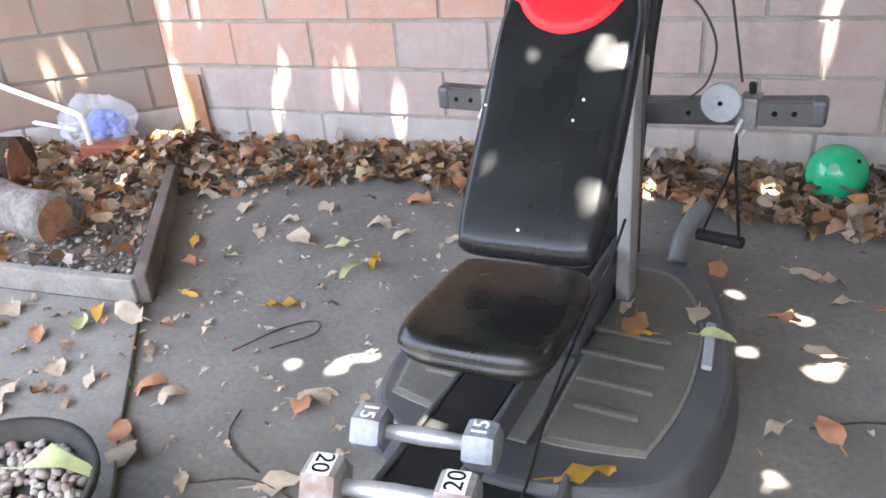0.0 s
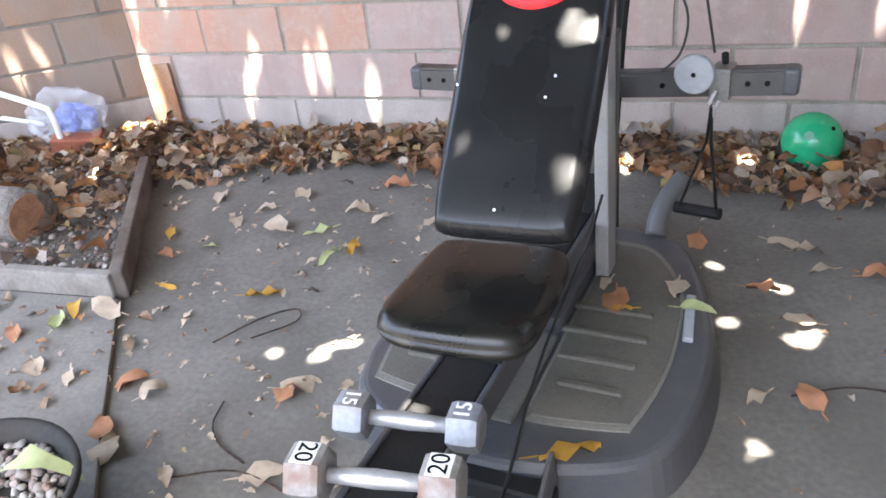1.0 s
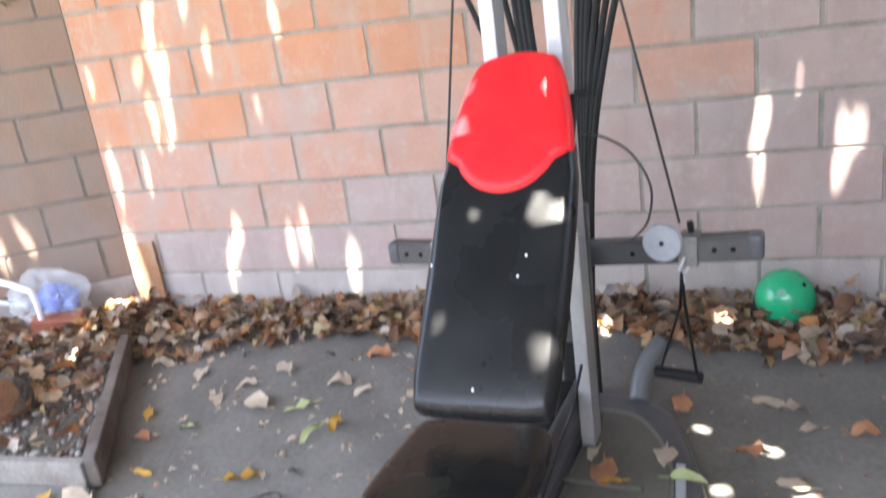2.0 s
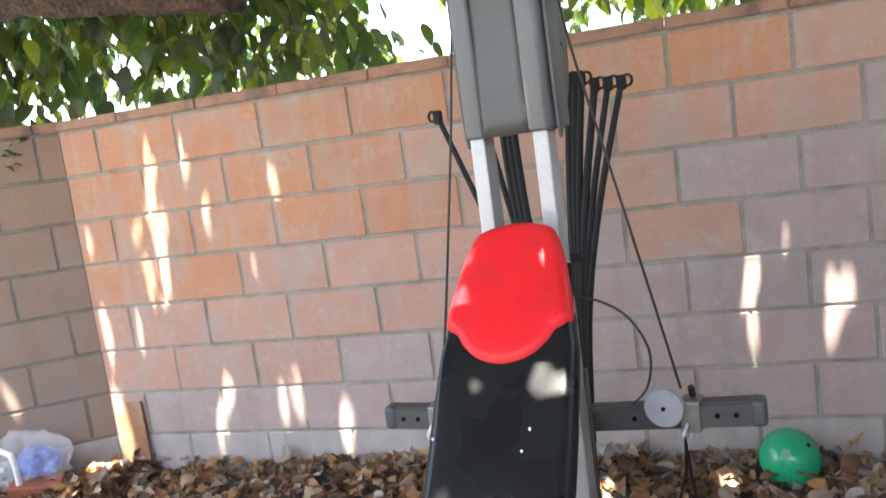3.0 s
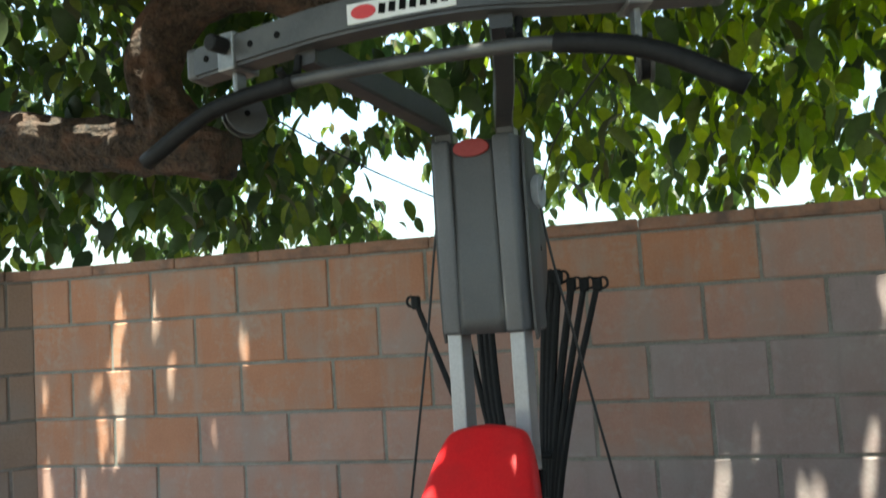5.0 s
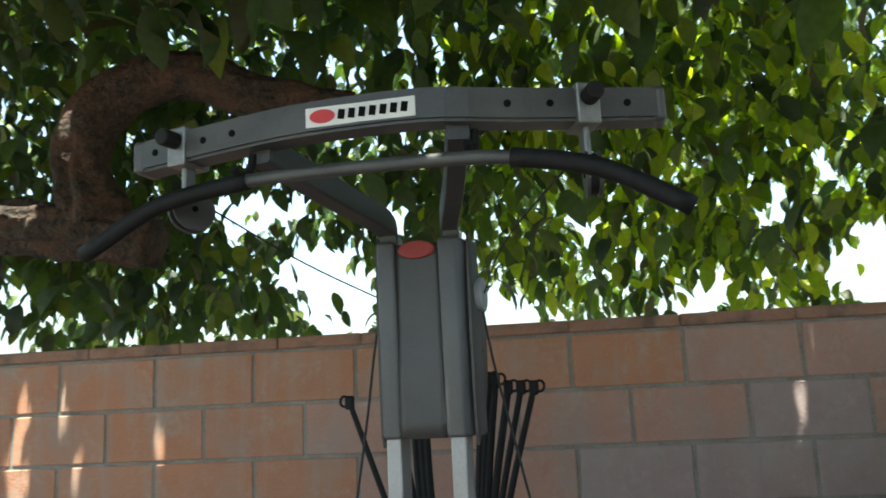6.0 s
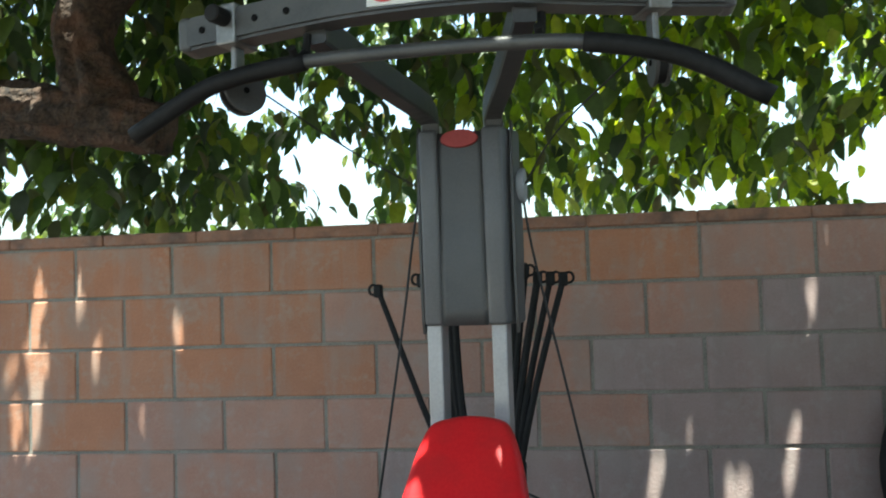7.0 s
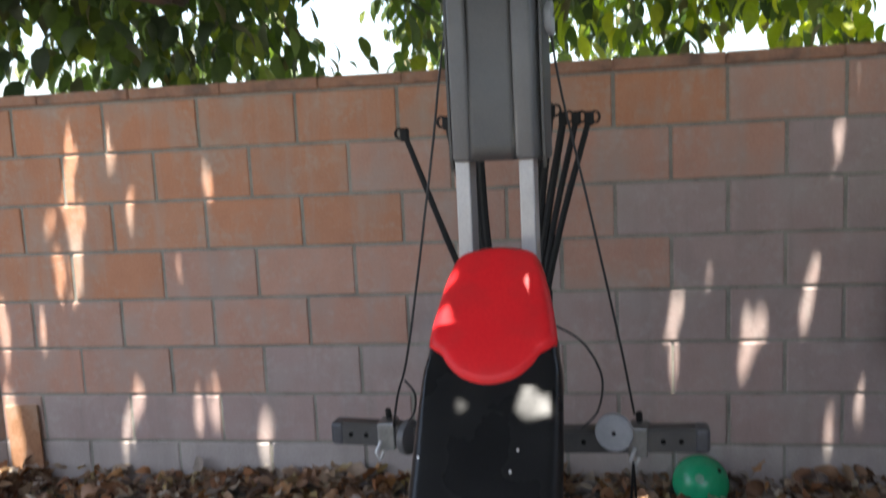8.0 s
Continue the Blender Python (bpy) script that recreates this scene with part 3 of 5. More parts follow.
for x, y in ((0.067, 0.318), (0.054, 0.275), (-0.131, 0.3), (-0.01, 0.051)):
    part("speck", disc(0.0028, 0.002, 8, LEAN_M @ pose(x, y, 0.008)), M_WHITE, back, "small white speck")

# tower
for u in (-0.052, 0.101):
    part("tower_post", box((0.036, 0.075, 1.72), (u, 0.055, 0.96), 0.004, 2), M_SILVER, GYM, "silver painted tower post")
part("tower_brace", box((0.12, 0.03, 0.05), (0.033, 0.06, 0.42), 0.004), M_STEEL, GYM)
sh = box((0.106, 0.09, 0.452), (0.0245, 0.062, 1.563), 0.006, 2)
shroud = part("shroud", sh, M_SHROUD, GYM, "grey plastic tower shroud with a recessed centre")
for u, w in ((-0.05, 0.045), (0.101, 0.047)):
    col = box((w, 0.1, 0.458), (u, 0.05, 1.566), 0.009, 3)
    for v in col.verts:
        # the columns flare a little backwards and downwards
        if v.co.y > 0.06:
            v.co.x += 0.03 * (1 if u > 0 else -0.2)
        v.co.y -= 0.008 * (v.co.z - 1.35) / 0.45
    part("shroud_column", col, M_SHROUD, shroud, "smooth grey side column", smooth=True)
front = bmesh.new()
rows = []
for k in range(13):
    z = 1.337 + 0.45 * k / 12
    bulge = 0.007 / (1 + math.exp((z - 1.525) / 0.008))
    rows.append([front.verts.new((u, 0.0045 - bulge * (1 - abs(u - 0.0245) / 0.09), z)) for u in (-0.029, -0.016, 0.0245, 0.065, 0.078)])
for a, b in zip(rows, rows[1:]):
    for q in range(4):
        front.faces.new((a[q], a[q + 1], b[q + 1], b[q]))
back_rows = bmesh.ops.extrude_face_region(front, geom=front.faces[:])
for v in back_rows["geom"]:
    if isinstance(v, bmesh.types.BMVert):
        v.co.y = 0.02
bmesh.ops.recalc_face_normals(front, faces=front.faces[:])
part("shroud_panel", front, M_SHROUD_DARK, shroud, "darker recessed front panel", smooth=True)
part("badge", disc(0.045, 0.012, 24, pose(0.025, 0.003, 1.772, 90, 0, 0) @ Matrix.Diagonal((1, 0.48, 1, 1)), 0.004), M_BADGE, shroud, "dull red badge")
part("seam", box((0.09, 0.003, 0.0035), (0.022, 0.0045, 1.528), 0), M_SHROUD_DARK, shroud)
part("slot", box((0.003, 0.003, 0.105), (0.066, 0.0045, 1.585), 0), M_SHROUD_DARK, shroud)
for u in (0.142, -0.082):
    plate_shape = round_outline([(0.03, 1.345), (0.09, 1.362), (0.155, 1.42), (0.19, 1.51), (0.185, 1.61), (0.15, 1.7), (0.09, 1.77), (0.03, 1.785)], 4)
    cheek = part("side_plate", slab_from_outline(plate_shape, -0.003, 0.003), M_SHROUD_DARK, shroud, "curved dark grey side plate")
    cheek.data.transform(Matrix(((0, 0, 1, u), (1, 0, 0, 0), (0, 1, 0, 0), (0, 0, 0, 1))))
    for v, z in ((0.11, 1.45), (0.12, 1.53), (0.1, 1.68)):
        part("bolt", disc(0.007, 0.012, 10, pose(u, v, z, 0, 90, 0)), M_BLACKPAINT, cheek)
part("shroud_wheel", disc(0.042, 0.02, 28, pose(0.155, 0.1, 1.665, 0, 90, 0), 0.004), M_PULLEY, shroud, "pale grey pulley on the side")

# arms and top bar
def flat_tube(points, width, depth):
    """A rectangular tube with softened edges that bends in a plane about square to its width."""
    pts = [Vector(p) for p in curve_points(points, 6)]
    bm = bmesh.new()
    rings = []
    for k, p in enumerate(pts):
        d = (pts[min(k + 1, len(pts) - 1)] - pts[max(k - 1, 0)]).normalized()
        n = d.cross(Vector((1, 0.25, 0))).normalized()
        side = n.cross(d).normalized()
        ring = []
        for a, b in ((-1, -0.8), (-0.86, -1), (0.86, -1), (1, -0.8), (1, 0.8), (0.86, 1), (-0.86, 1), (-1, 0.8)):
            ring.append(bm.verts.new(p + side * width / 2 * a + n * depth / 2 * b))
        rings.append(ring)
    for a, b in zip(rings, rings[1:]):
        for q in range(8):
            bm.faces.new((a[q], a[(q + 1) % 8], b[(q + 1) % 8], b[q]))
    bm.faces.new(rings[0][::-1])
    bm.faces.new(rings[-1])
    bmesh.ops.recalc_face_normals(bm, faces=bm.faces[:])
    return bm


part("lat_arm", flat_tube([(-0.052, 0.046, 1.72), (-0.052, 0.04, 1.8), (-0.055, 0.005, 1.845), (-0.1, -0.18, 1.875), (-0.145, -0.4, 1.905), (-0.15, -0.44, 1.91)], 0.042, 0.06), M_STEEL, GYM, "grey flat steel arm to the top bar")
part("lat_arm", flat_tube([(0.1, 0.046, 1.72), (0.1, 0.04, 1.8), (0.108, 0.005, 1.845), (0.165, -0.18, 1.875), (0.225, -0.4, 1.905), (0.235, -0.44, 1.91)], 0.042, 0.06), M_STEEL, GYM, "grey flat steel arm to the top bar")


def beam(points, height, depth):
    """A square tube along points that lie about level."""
    bm = bmesh.new()
    rings = []
    for k, p in enumerate(points):
        p = Vector(p)
        d = (Vector(points[min(k + 1, len(points) - 1)]) - Vector(points[max(k - 1, 0)])).normalized()
        n = Vector((-d.y, d.x, 0)).normalized()
        rings.append([bm.verts.new(p + n * depth / 2 * a + Vector((0, 0, height / 2 * b))) for a, b in ((-1, -1), (1, -1), (1, 1), (-1, 1))])
    for a, b in zip(rings, rings[1:]):
        for j in range(4):
            bm.faces.new((a[j], a[(j + 1) % 4], b[(j + 1) % 4], b[j]))
    bm.faces.new(rings[0][::-1])
    bm.faces.new(rings[-1])
    bmesh.ops.recalc_face_normals(bm, faces=bm.faces[:])
    sharp = [e for e in bm.edges if len(e.link_faces) == 2 and e.calc_face_angle() > 1.0]
    bmesh.ops.bevel(bm, geom=sharp, offset=0.006, segments=2, affect="EDGES")
    return bm


TOP = [(-0.425, -0.39, 1.934), (-0.2, -0.437, 1.938), (-0.04, -0.457, 1.941), (0.17, -0.45, 1.942), (0.32, -0.403, 1.938), (0.45, -0.345, 1.941), (0.585, -0.285, 1.946)]
topbar = part("top_bar", beam(curve_points(TOP, 4), 0.064, 0.06), M_STEEL, GYM, "grey steel bent top bar with adjustment holes")
for end, s in ((TOP[0], -1), (TOP[-1], 1)):
    part("end_cap", box((0.03, 0.064, 0.067), (end[0] + s * 0.002, end[1], end[2]), 0.01, 3), M_PLATFORM, topbar, "black plastic end cap")


def along(points, u):
    for a, b in zip(points, points[1:]):
        if a[0] <= u <= b[0]:
            return Vector(a).lerp(Vector(b), (u - a[0]) / (b[0] - a[0])), math.degrees(math.atan2(b[1] - a[1], b[0] - a[0]))
    return Vector(points[-1]), 0


def bar_holes(points, where, parent, depth):
    for u in where:
        p, yaw = along(points, u)
        part("hole", disc(0.0068, 0.004, 12, Matrix.Translation(p) @ pose(0, 0, 0, 0, 0, yaw) @ pose(0, -depth / 2 - 0.0005, 0, 90, 0, 0)), M_BLACKPAINT, parent)


bar_holes(TOP, (-0.378, -0.256, -0.19, 0.317, 0.386, 0.521), topbar, 0.06)
# the maker's plate, drawn as plain shapes
p, yaw = along(TOP, 0.068)
plate = Matrix.Translation(p) @ pose(0, -0.0325, -0.003, 0, 0, yaw)
logo = part("name_plate", box((0.205, 0.004, 0.037), (0, 0, 0), 0.001, 1, plate), M_WHITE, topbar, "white plate with red and black markings")
part("red_mark", disc(0.016, 0.002, 20, plate @ pose(-0.07, -0.003, 0, 90, 0, 0) @ Matrix.Diagonal((1.5, 0.8, 1, 1))), M_LOGO, logo)
for k in range(7):
    part("black_mark", box((0.012, 0.002, 0.018), (0, 0, 0), 0, 1, plate @ pose(-0.034 + 0.0195 * k, -0.003, 0, 0, 8, 0)), M_BLACKPAINT, logo)


def pulley_unit(p, yaw, parent, tilt, name="upper_pulley"):
    """A zinc collar round the bar with a knob, and a pulley hanging under it."""
    m = Matrix.Translation(p) @ pose(0, 0, 0, 0, 0, yaw)
    collar = part("collar", box((0.045, 0.072, 0.078), (0, 0, 0), 0.004, 2, m), M_ZINC, parent, "zinc plated collar")
    part("knob", disc(0.017, 0.04, 14, m @ pose(0, -0.055, 0.01, 90, 0, 0), 0.004), M_RUBBER, collar, "black pin knob")
    part("clevis", box((0.012, 0.03, 0.06), (0, 0, 0), 0.003, 1, m @ pose(0.0, 0.0, -0.065)), M_ZINC, collar)
    at = m @ pose(0.01, 0.0, -0.125) @ pose(0, 0, 0, *tilt)
    wheel = part("pulley", disc(0.037, 0.024, 28, at), M_RUBBER, collar, "dark grey plastic pulley with two cheeks")
    for z in (-0.011, 0.011):
        part("cheek", disc(0.043, 0.007, 32, at @ pose(0, 0, z), 0.002), M_SHROUD_DARK, wheel)
    part("axle", disc(0.006, 0.034, 10, at), M_BLACKPAINT, wheel)
    return collar


p, yaw = along(TOP, -0.32)
pulley_unit(p, yaw, topbar, (84, 0, 66))
p, yaw = along(TOP, 0.452)
pulley_unit(p, yaw, topbar, (90, 0, 75))
for u in (-0.165, 0.262):
    p, yaw = along(TOP, u)
    part("bar_hook", tube([p + Vector((0, 0.0, -0.04)), p + Vector((0, -0.01, -0.075)), p + Vector((0, -0.05, -0.10)), p + Vector((0, -0.075, -0.085))], 0.008, 8), M_RUBBER, topbar, "black hook holding the pull bar")

# lower cross bar
LOW = [(-0.508, 0.25, 0.568), (-0.2, 0.275, 0.557), (0.03, 0.29, 0.552), (0.25, 0.278, 0.568), (0.508, 0.25, 0.592)]
lowbar = part("cross_bar", beam(LOW, 0.066, 0.055), M_STEEL, GYM, "grey steel lower cross bar with holes")
for end, s in ((LOW[0], -1), (LOW[-1], 1)):
    part("end_cap", box((0.04, 0.059, 0.069), (end[0] - s * 0.004, end[1], end[2]), 0.012, 3), M_PLATFORM, lowbar, "dark plastic end cap")
bar_holes(LOW, (-0.465, -0.42, 0.2, 0.41, 0.455), lowbar, 0.055)
for u in (-0.36, 0.345):
    p, yaw = along(LOW, u)
    m = Matrix.Translation(p) @ pose(0, 0, 0, 0, 0, yaw)
    collar = part("collar", box((0.05, 0.07, 0.08), (0, 0, 0), 0.004, 2, m), M_ZINC, lowbar, "zinc plated collar")
    part("knob", disc(0.009, 0.03, 12, m @ pose(0.0, 0.01, 0.055, 20, 0, 0), 0.003), M_RUBBER, collar)
    part("clip", tube([p + Vector((-0.01, -0.045, -0.01)), p + Vector((-0.022, -0.055, -0.04)), p + Vector((-0.012, -0.055, -0.06)), p + Vector((0.0, -0.05, -0.035))], 0.005, 8), M_HANDLE, collar, "steel snap clip")
    if u > 0:
        wheel = part("pulley", disc(0.05, 0.022, 32, m @ pose(-0.058, -0.05, 0.03, 90, 0, 0), 0.004), M_PULLEY, collar, "pale grey round pulley")
        part("axle", disc(0.006, 0.026, 10, m @ pose(-0.058, -0.05, 0.03, 90, 0, 0)), M_BLACKPAINT, wheel)
    else:
        part("pulley", disc(0.05, 0.022, 28, m @ pose(0.065, -0.03, 0.0, 90, 0, 70), 0.004), M_SHROUD, collar, "dark grey plastic pulley")
part("bar_mount", box((0.1, 0.2, 0.07), (0.03, 0.18, 0.55), 0.006), M_STEEL, GYM)
part("back_strut", box((0.036, 0.03, 0.62), (0, 0, 0), 0.004, 1, pose(0.102, 0.1, 0.44, 0, 1.2, 0)), M_STEEL, GYM, "grey upright strut with bolts")
part("strut_bolt", disc(0.011, 0.012, 12, pose(0.098, 0.081, 0.165, 90, 0, 0)), M_BLACKPAINT, GYM)
part("strut_bolt", disc(0.013, 0.014, 12, pose(0.104, 0.081, 0.58, 90, 0, 0)), M_BLACKPAINT, GYM)
part("rod_box", box((0.1, 0.09, 0.36), (-0.01, 0.41, 0.18), 0.012, 2), M_RUBBER, GYM, "dark box that holds the power rods")

# power rods fanned out on both sides
for k, (u, z, b) in enumerate(((-0.322, 1.42, -0.05), (-0.19, 1.447, -0.045), (-0.132, 1.46, -0.04), (-0.114, 1.47, -0.035), (-0.097, 1.47, -0.03), (0.222, 1.438, 0.04), (0.186, 1.44, 0.035), (0.15, 1.442, 0.03), (0.114, 1.462, 0.032), (0.096, 1.467, 0.026), (0.078, 1.467, 0.02))):
    mid = (u * 0.55 + b * 0.45, 0.445, 1.09) if u < -0.15 else ((u * 0.85 if u < 0 else u * 0.5 + b * 0.35), 0.445, 1.1)
    pts = curve_points([(u, 0.45, z), mid, (b + 0.1 * u, 0.44, 0.78), (b * 0.8, 0.42, 0.35)], 5)
    rod = part("power_rod", tube(pts, [(0.0085 if abs(u) > 0.15 else 0.0105) + 0.004 * i / len(pts) for i in range(len(pts))], 8), M_RUBBER, GYM, "black flexible power rod")
    ring = [(u + (0.016 if u > 0 else -0.016) + 0.013 * math.cos(a), 0.45, z + 0.004 + 0.015 * math.sin(a)) for a in [2 * math.pi * i / 12 for i in range(13)]]
    part("rod_hook", tube(ring, 0.0042, 6), M_RUBBER, rod)
    part("rod_cap", box((0.026, 0.022, 0.04), (u, 0.45, z), 0.005), M_RUBBER, rod)
part("rod_strap", tube([(-0.035, 0.40, 0.98), (0.07, 0.40, 0.98)], 0.008, 8), M_RUBBER, GYM)

# cables
for name_, pts in (("cable", [(-0.085, 0.09, 1.72), (-0.12, 0.1, 1.545), (-0.152, 0.1, 1.335), (-0.235, 0.1, 0.865), (-0.285, 0.14, 0.72), (-0.33, 0.22, 0.6)]),
                   ("cable", [(0.15, 0.09, 1.72), (0.174, 0.1, 1.52), (0.233, 0.1, 1.238), (0.305, 0.12, 0.87), (0.335, 0.16, 0.68)]),
                   ("cable", [(0.07, 0.3, 0.89), (0.14, 0.29, 0.872), (0.205, 0.285, 0.828), (0.25, 0.28, 0.74), (0.237, 0.28, 0.645), (0.19, 0.275, 0.592)]),
                   ("cable", [(-0.29, 0.22, 0.735), (-0.262, 0.22, 0.695), (-0.268, 0.22, 0.64), (-0.3, 0.235, 0.6)]),
                   ("cable", [(0.155, 0.12, 1.66), (0.26, -0.15, 1.74), (0.42, -0.4, 1.82)]),
                   ("cable", [(-0.075, 0.12, 1.66), (-0.19, -0.15, 1.735), (-0.305, -0.37, 1.83)])):
    part(name_, tube(curve_points(pts, 6), 0.002 if pts[-1][2] > 1.8 else 0.0033, 6), M_CABLE, GYM, "thin black cable")
part("cable", tube(curve_points([(0.14, -0.12, 0.42), (0.133, -0.211, 0.35), (0.117, -0.262, 0.3), (0.109, -0.526, 0.2), (0.122, -0.726, 0.12), (0.13, -0.95, 0.04)], 6), 0.0035, 6), M_CABLE, GYM, "thin black cable")

# rear foot tube
part("rear_foot", tube(curve_points([(0.185, 0.29, 0.1), (0.188, 0.33, 0.15), (0.21, 0.38, 0.2), (0.24, 0.42, 0.235)], 5), 0.03, 12), M_SHROUD, GYM, "grey bent foot tube", smooth=True)


# ---- things that hang on or lie on the gym ----
def gym_place(u, v, z, *turn):
    return GYM.matrix_world @ pose(u, v, z, *turn)


lat = empty("pull_bar")
lat.matrix_world = gym_place(0, 0, 0)
tagged(lat, "black bent pull-down bar hanging on hooks under the top bar", "pull bar")
LAT = [(-0.493, -0.49, 1.727), (-0.362, -0.49, 1.796), (-0.275, -0.49, 1.82), (-0.15, -0.49, 1.835), (0.04, -0.49, 1.836), (0.23, -0.49, 1.831), (0.335, -0.49, 1.822), (0.43, -0.49, 1.803), (0.51, -0.49, 1.773), (0.618, -0.49, 1.707)]
part("bar", tube(curve_points(LAT[2:8], 4), 0.0125, 14), M_STEEL, lat, "grey steel bar", smooth=True)
part("grip", tube(curve_points(LAT[:4], 5), 0.0165, 14), M_RUBBER, lat, "black rubber grip", smooth=True)
part("grip", tube(curve_points(LAT[6:], 5), 0.0165, 14), M_RUBBER, lat, "black rubber grip", smooth=True)

strap = empty("hand_grip")
strap.matrix_world = gym_place(0.335, 0.2, 0.0)
tagged(strap, "black nylon strap hand grip hanging from the pulley clip", "hand grip")
part("strap", tube([(-0.005, 0, 0.535), (-0.012, 0, 0.44), (-0.075, 0.02, 0.24)], 0.013, 6, flat=0.3), M_RUBBER, strap)
part("strap", tube([(-0.005, 0, 0.535), (0.0, 0, 0.44), (0.025, -0.01, 0.25)], 0.013, 6, flat=0.3), M_RUBBER, strap)
part("handle", tube([(-0.085, 0.025, 0.235), (0.035, -0.015, 0.245)], 0.016, 12), M_RUBBER, strap, "black foam handle")
part("ring", tube([(-0.005, 0.0, 0.535), (0.0, 0.0, 0.515), (-0.008, 0, 0.5)], 0.006, 8), M_HANDLE, strap, "steel ring")


def number_text(body, size, m, parent, mat):
    cu = bpy.data.curves.new("number", "FONT")
    cu.body, cu.size, cu.extrude = body, size, 0.0008
    cu.align_x, cu.align_y = "CENTER", "CENTER"
    tmp = bpy.data.objects.new("number", cu)
    scene.collection.objects.link(tmp)
    dg = bpy.context.evaluated_depsgraph_get()
    me = bpy.data.meshes.new_from_object(tmp.evaluated_get(dg))
    bpy.data.objects.remove(tmp)
    me.materials.clear()
    me.materials.append(mat)
    me.transform(m)
    ob = new("number", me)
    ob.parent = parent
    return ob


def dumbbell(m, body, length, across, iron, label, plated):
    """A hexagonal dumbbell along its own x, resting on a flat."""
    d = empty("dumbbell")
    d.matrix_world = m
    tagged(d, label, "dumbbell", "hexagonal dumbbells")
    head = length * 0.225
    for s in (-1, 1):
        bm = bmesh.new()
        bmesh.ops.create_cone(bm, cap_ends=True, segments=6, radius1=across / 2 / math.cos(math.pi / 6), radius2=across / 2 / math.cos(math.pi / 6), depth=head)
        rim = [e for e in bm.edges if abs(e.verts[0].co.z - e.verts[1].co.z) < 1e-6]
        bmesh.ops.bevel(bm, geom=rim, offset=0.014, segments=2, affect="EDGES", profile=0.6)
        bmesh.ops.transform(bm, matrix=pose(s * (length - head) / 2, 0, across / 2, 0, 90, 0), verts=bm.verts)
        h = part("head", bm, iron, d)
        up = pose(s * (length - head) / 2, 0, across + 0.0012, 0, 0, 90 * s)
        if plated:
            part("plate", box((0.048, 0.04, 0.003), (0, 0, 0), 0.001, 1, up @ pose(0, 0, -0.001)), M_WHITE, h, "white painted number field")
            number_text(body, 0.044, up @ pose(0, 0, 0.001), h, M_BLACKPAINT)
        else:
            number_text(body, 0.04, up, h, M_WHITE)
    prof = [(-length / 2 + head * 0.9, 0.0135), (-length * 0.12, 0.015), (0, 0.0165), (length * 0.12, 0.015), (length / 2 - head * 0.9, 0.0135)]
    part("bar", tube([(x, 0, across / 2) for x, _ in prof], [r for _, r in prof], 16), M_HANDLE, d, "bright steel handle", smooth=True)
    return d


dumbbell(gym_place(-0.008, -0.855, 0.27, 0, 0, 9), "15", 0.268, 0.078, M_IRON, "grey hexagonal fifteen pound dumbbell on the black rail", False)
dumbbell(gym_place(0.006, -1.0, 0.27, 0, 0, 12), "20", 0.29, 0.088, M_RUST, "rusty hexagonal twenty pound dumbbell with white number fields", True)

# ---- ball ----
bm = bmesh.new()
bmesh.ops.create_uvsphere(bm, u_segments=40, v_segments=24, radius=0.102)
ball = link("exercise_ball", bm, M_GREEN, smooth=True)
ball.matrix_world = pose(1.50, -0.115, 0.102, 30, 40, 0)
tagged(ball, "green rubber ball resting among dry leaves", "ball")
part("valve", disc(0.008, 0.004, 12, pose(0, 0, 0.102)), M_BLACKPAINT, ball)
part("scuff", disc(0.016, 0.002, 18, pose(-0.048, -0.06, 0.067, 40, -36, 0)), M_SCUFF, ball, "pale worn scuff")

# ---- dark round thing against the far end of the wall ----
rd = empty("folded_trampoline", (2.485, -0.2, 0.0))
tagged(rd, "dark blue round mat with a black rim, leaning on the wall", "trampoline")
part("mat", disc(0.4, 0.02, 40, pose(0.08, 0, 0.74, 80, 0, 0)), M_DISC, rd)
part("rim", tube([Vector(pose(0.08, 0, 0.74, 80, 0, 0) @ Vector((0.42 * math.cos(a), 0.42 * math.sin(a), 0))) for a in [2 * math.pi * k / 40 for k in range(41)]], 0.022, 8), M_RUBBER, rd, smooth=True)
part("leg", tube([(-0.2, 0.06, 0.42), (-0.2, 0.0, 0.0)], 0.014, 8), M_STEEL, rd)
part("leg", tube([(0.36, 0.06, 0.42), (0.36, 0.0, 0.0)], 0.014, 8), M_STEEL, rd)

# ---- planter ----
planter = empty("planter_bed")
tagged(planter, "low planter bed edged with weathered timber boards", "planter")


def plank(a, b, height, thick, parent, wood=M_TIMBER):
    a, b = Vector(a), Vector(b)
    d = b - a
    return part("board", box((d.length, thick, height), (0, 0, 0), 0.006, 2, Matrix.Translation((a + b) / 2 + Vector((0, 0, height / 2))) @ pose(0, 0, 0, 0, 0, math.degrees(math.atan2(d.y, d.x)))), wood, parent, "weathered grey brown timber board")


plank((-0.555, -1.345, 0.014), (-2.1, -1.43, 0.014), 0.085, 0.04, planter)
plank((-0.545, -1.34, 0), (-1.12, -0.46, 0), 0.1, 0.042, planter, M_DARKWOOD)
bm = bmesh.new()
verts = []
for a in range(31):
    row = []
    for b in range(21):
        s, t = a / 30, b / 20
        near = Vector((-0.58, -1.34)).lerp(Vector((-2.6, -1.42)), s)
        far = Vector((-1.12, -0.46)).lerp(Vector((-2.9, -1.05)), s)
        q = near.lerp(far, t)
        z = 0.06 + 0.09 * t * s + 0.03 * noise.noise(Vector((q.x * 4, q.y * 4, 0)))
        row.append(bm.verts.new((q.x, q.y, z)))
    verts.append(row)
for a in range(30):
    for b in range(20):
        bm.faces.new((verts[a][b], verts[a + 1][b], verts[a + 1][b + 1], verts[a][b + 1]))
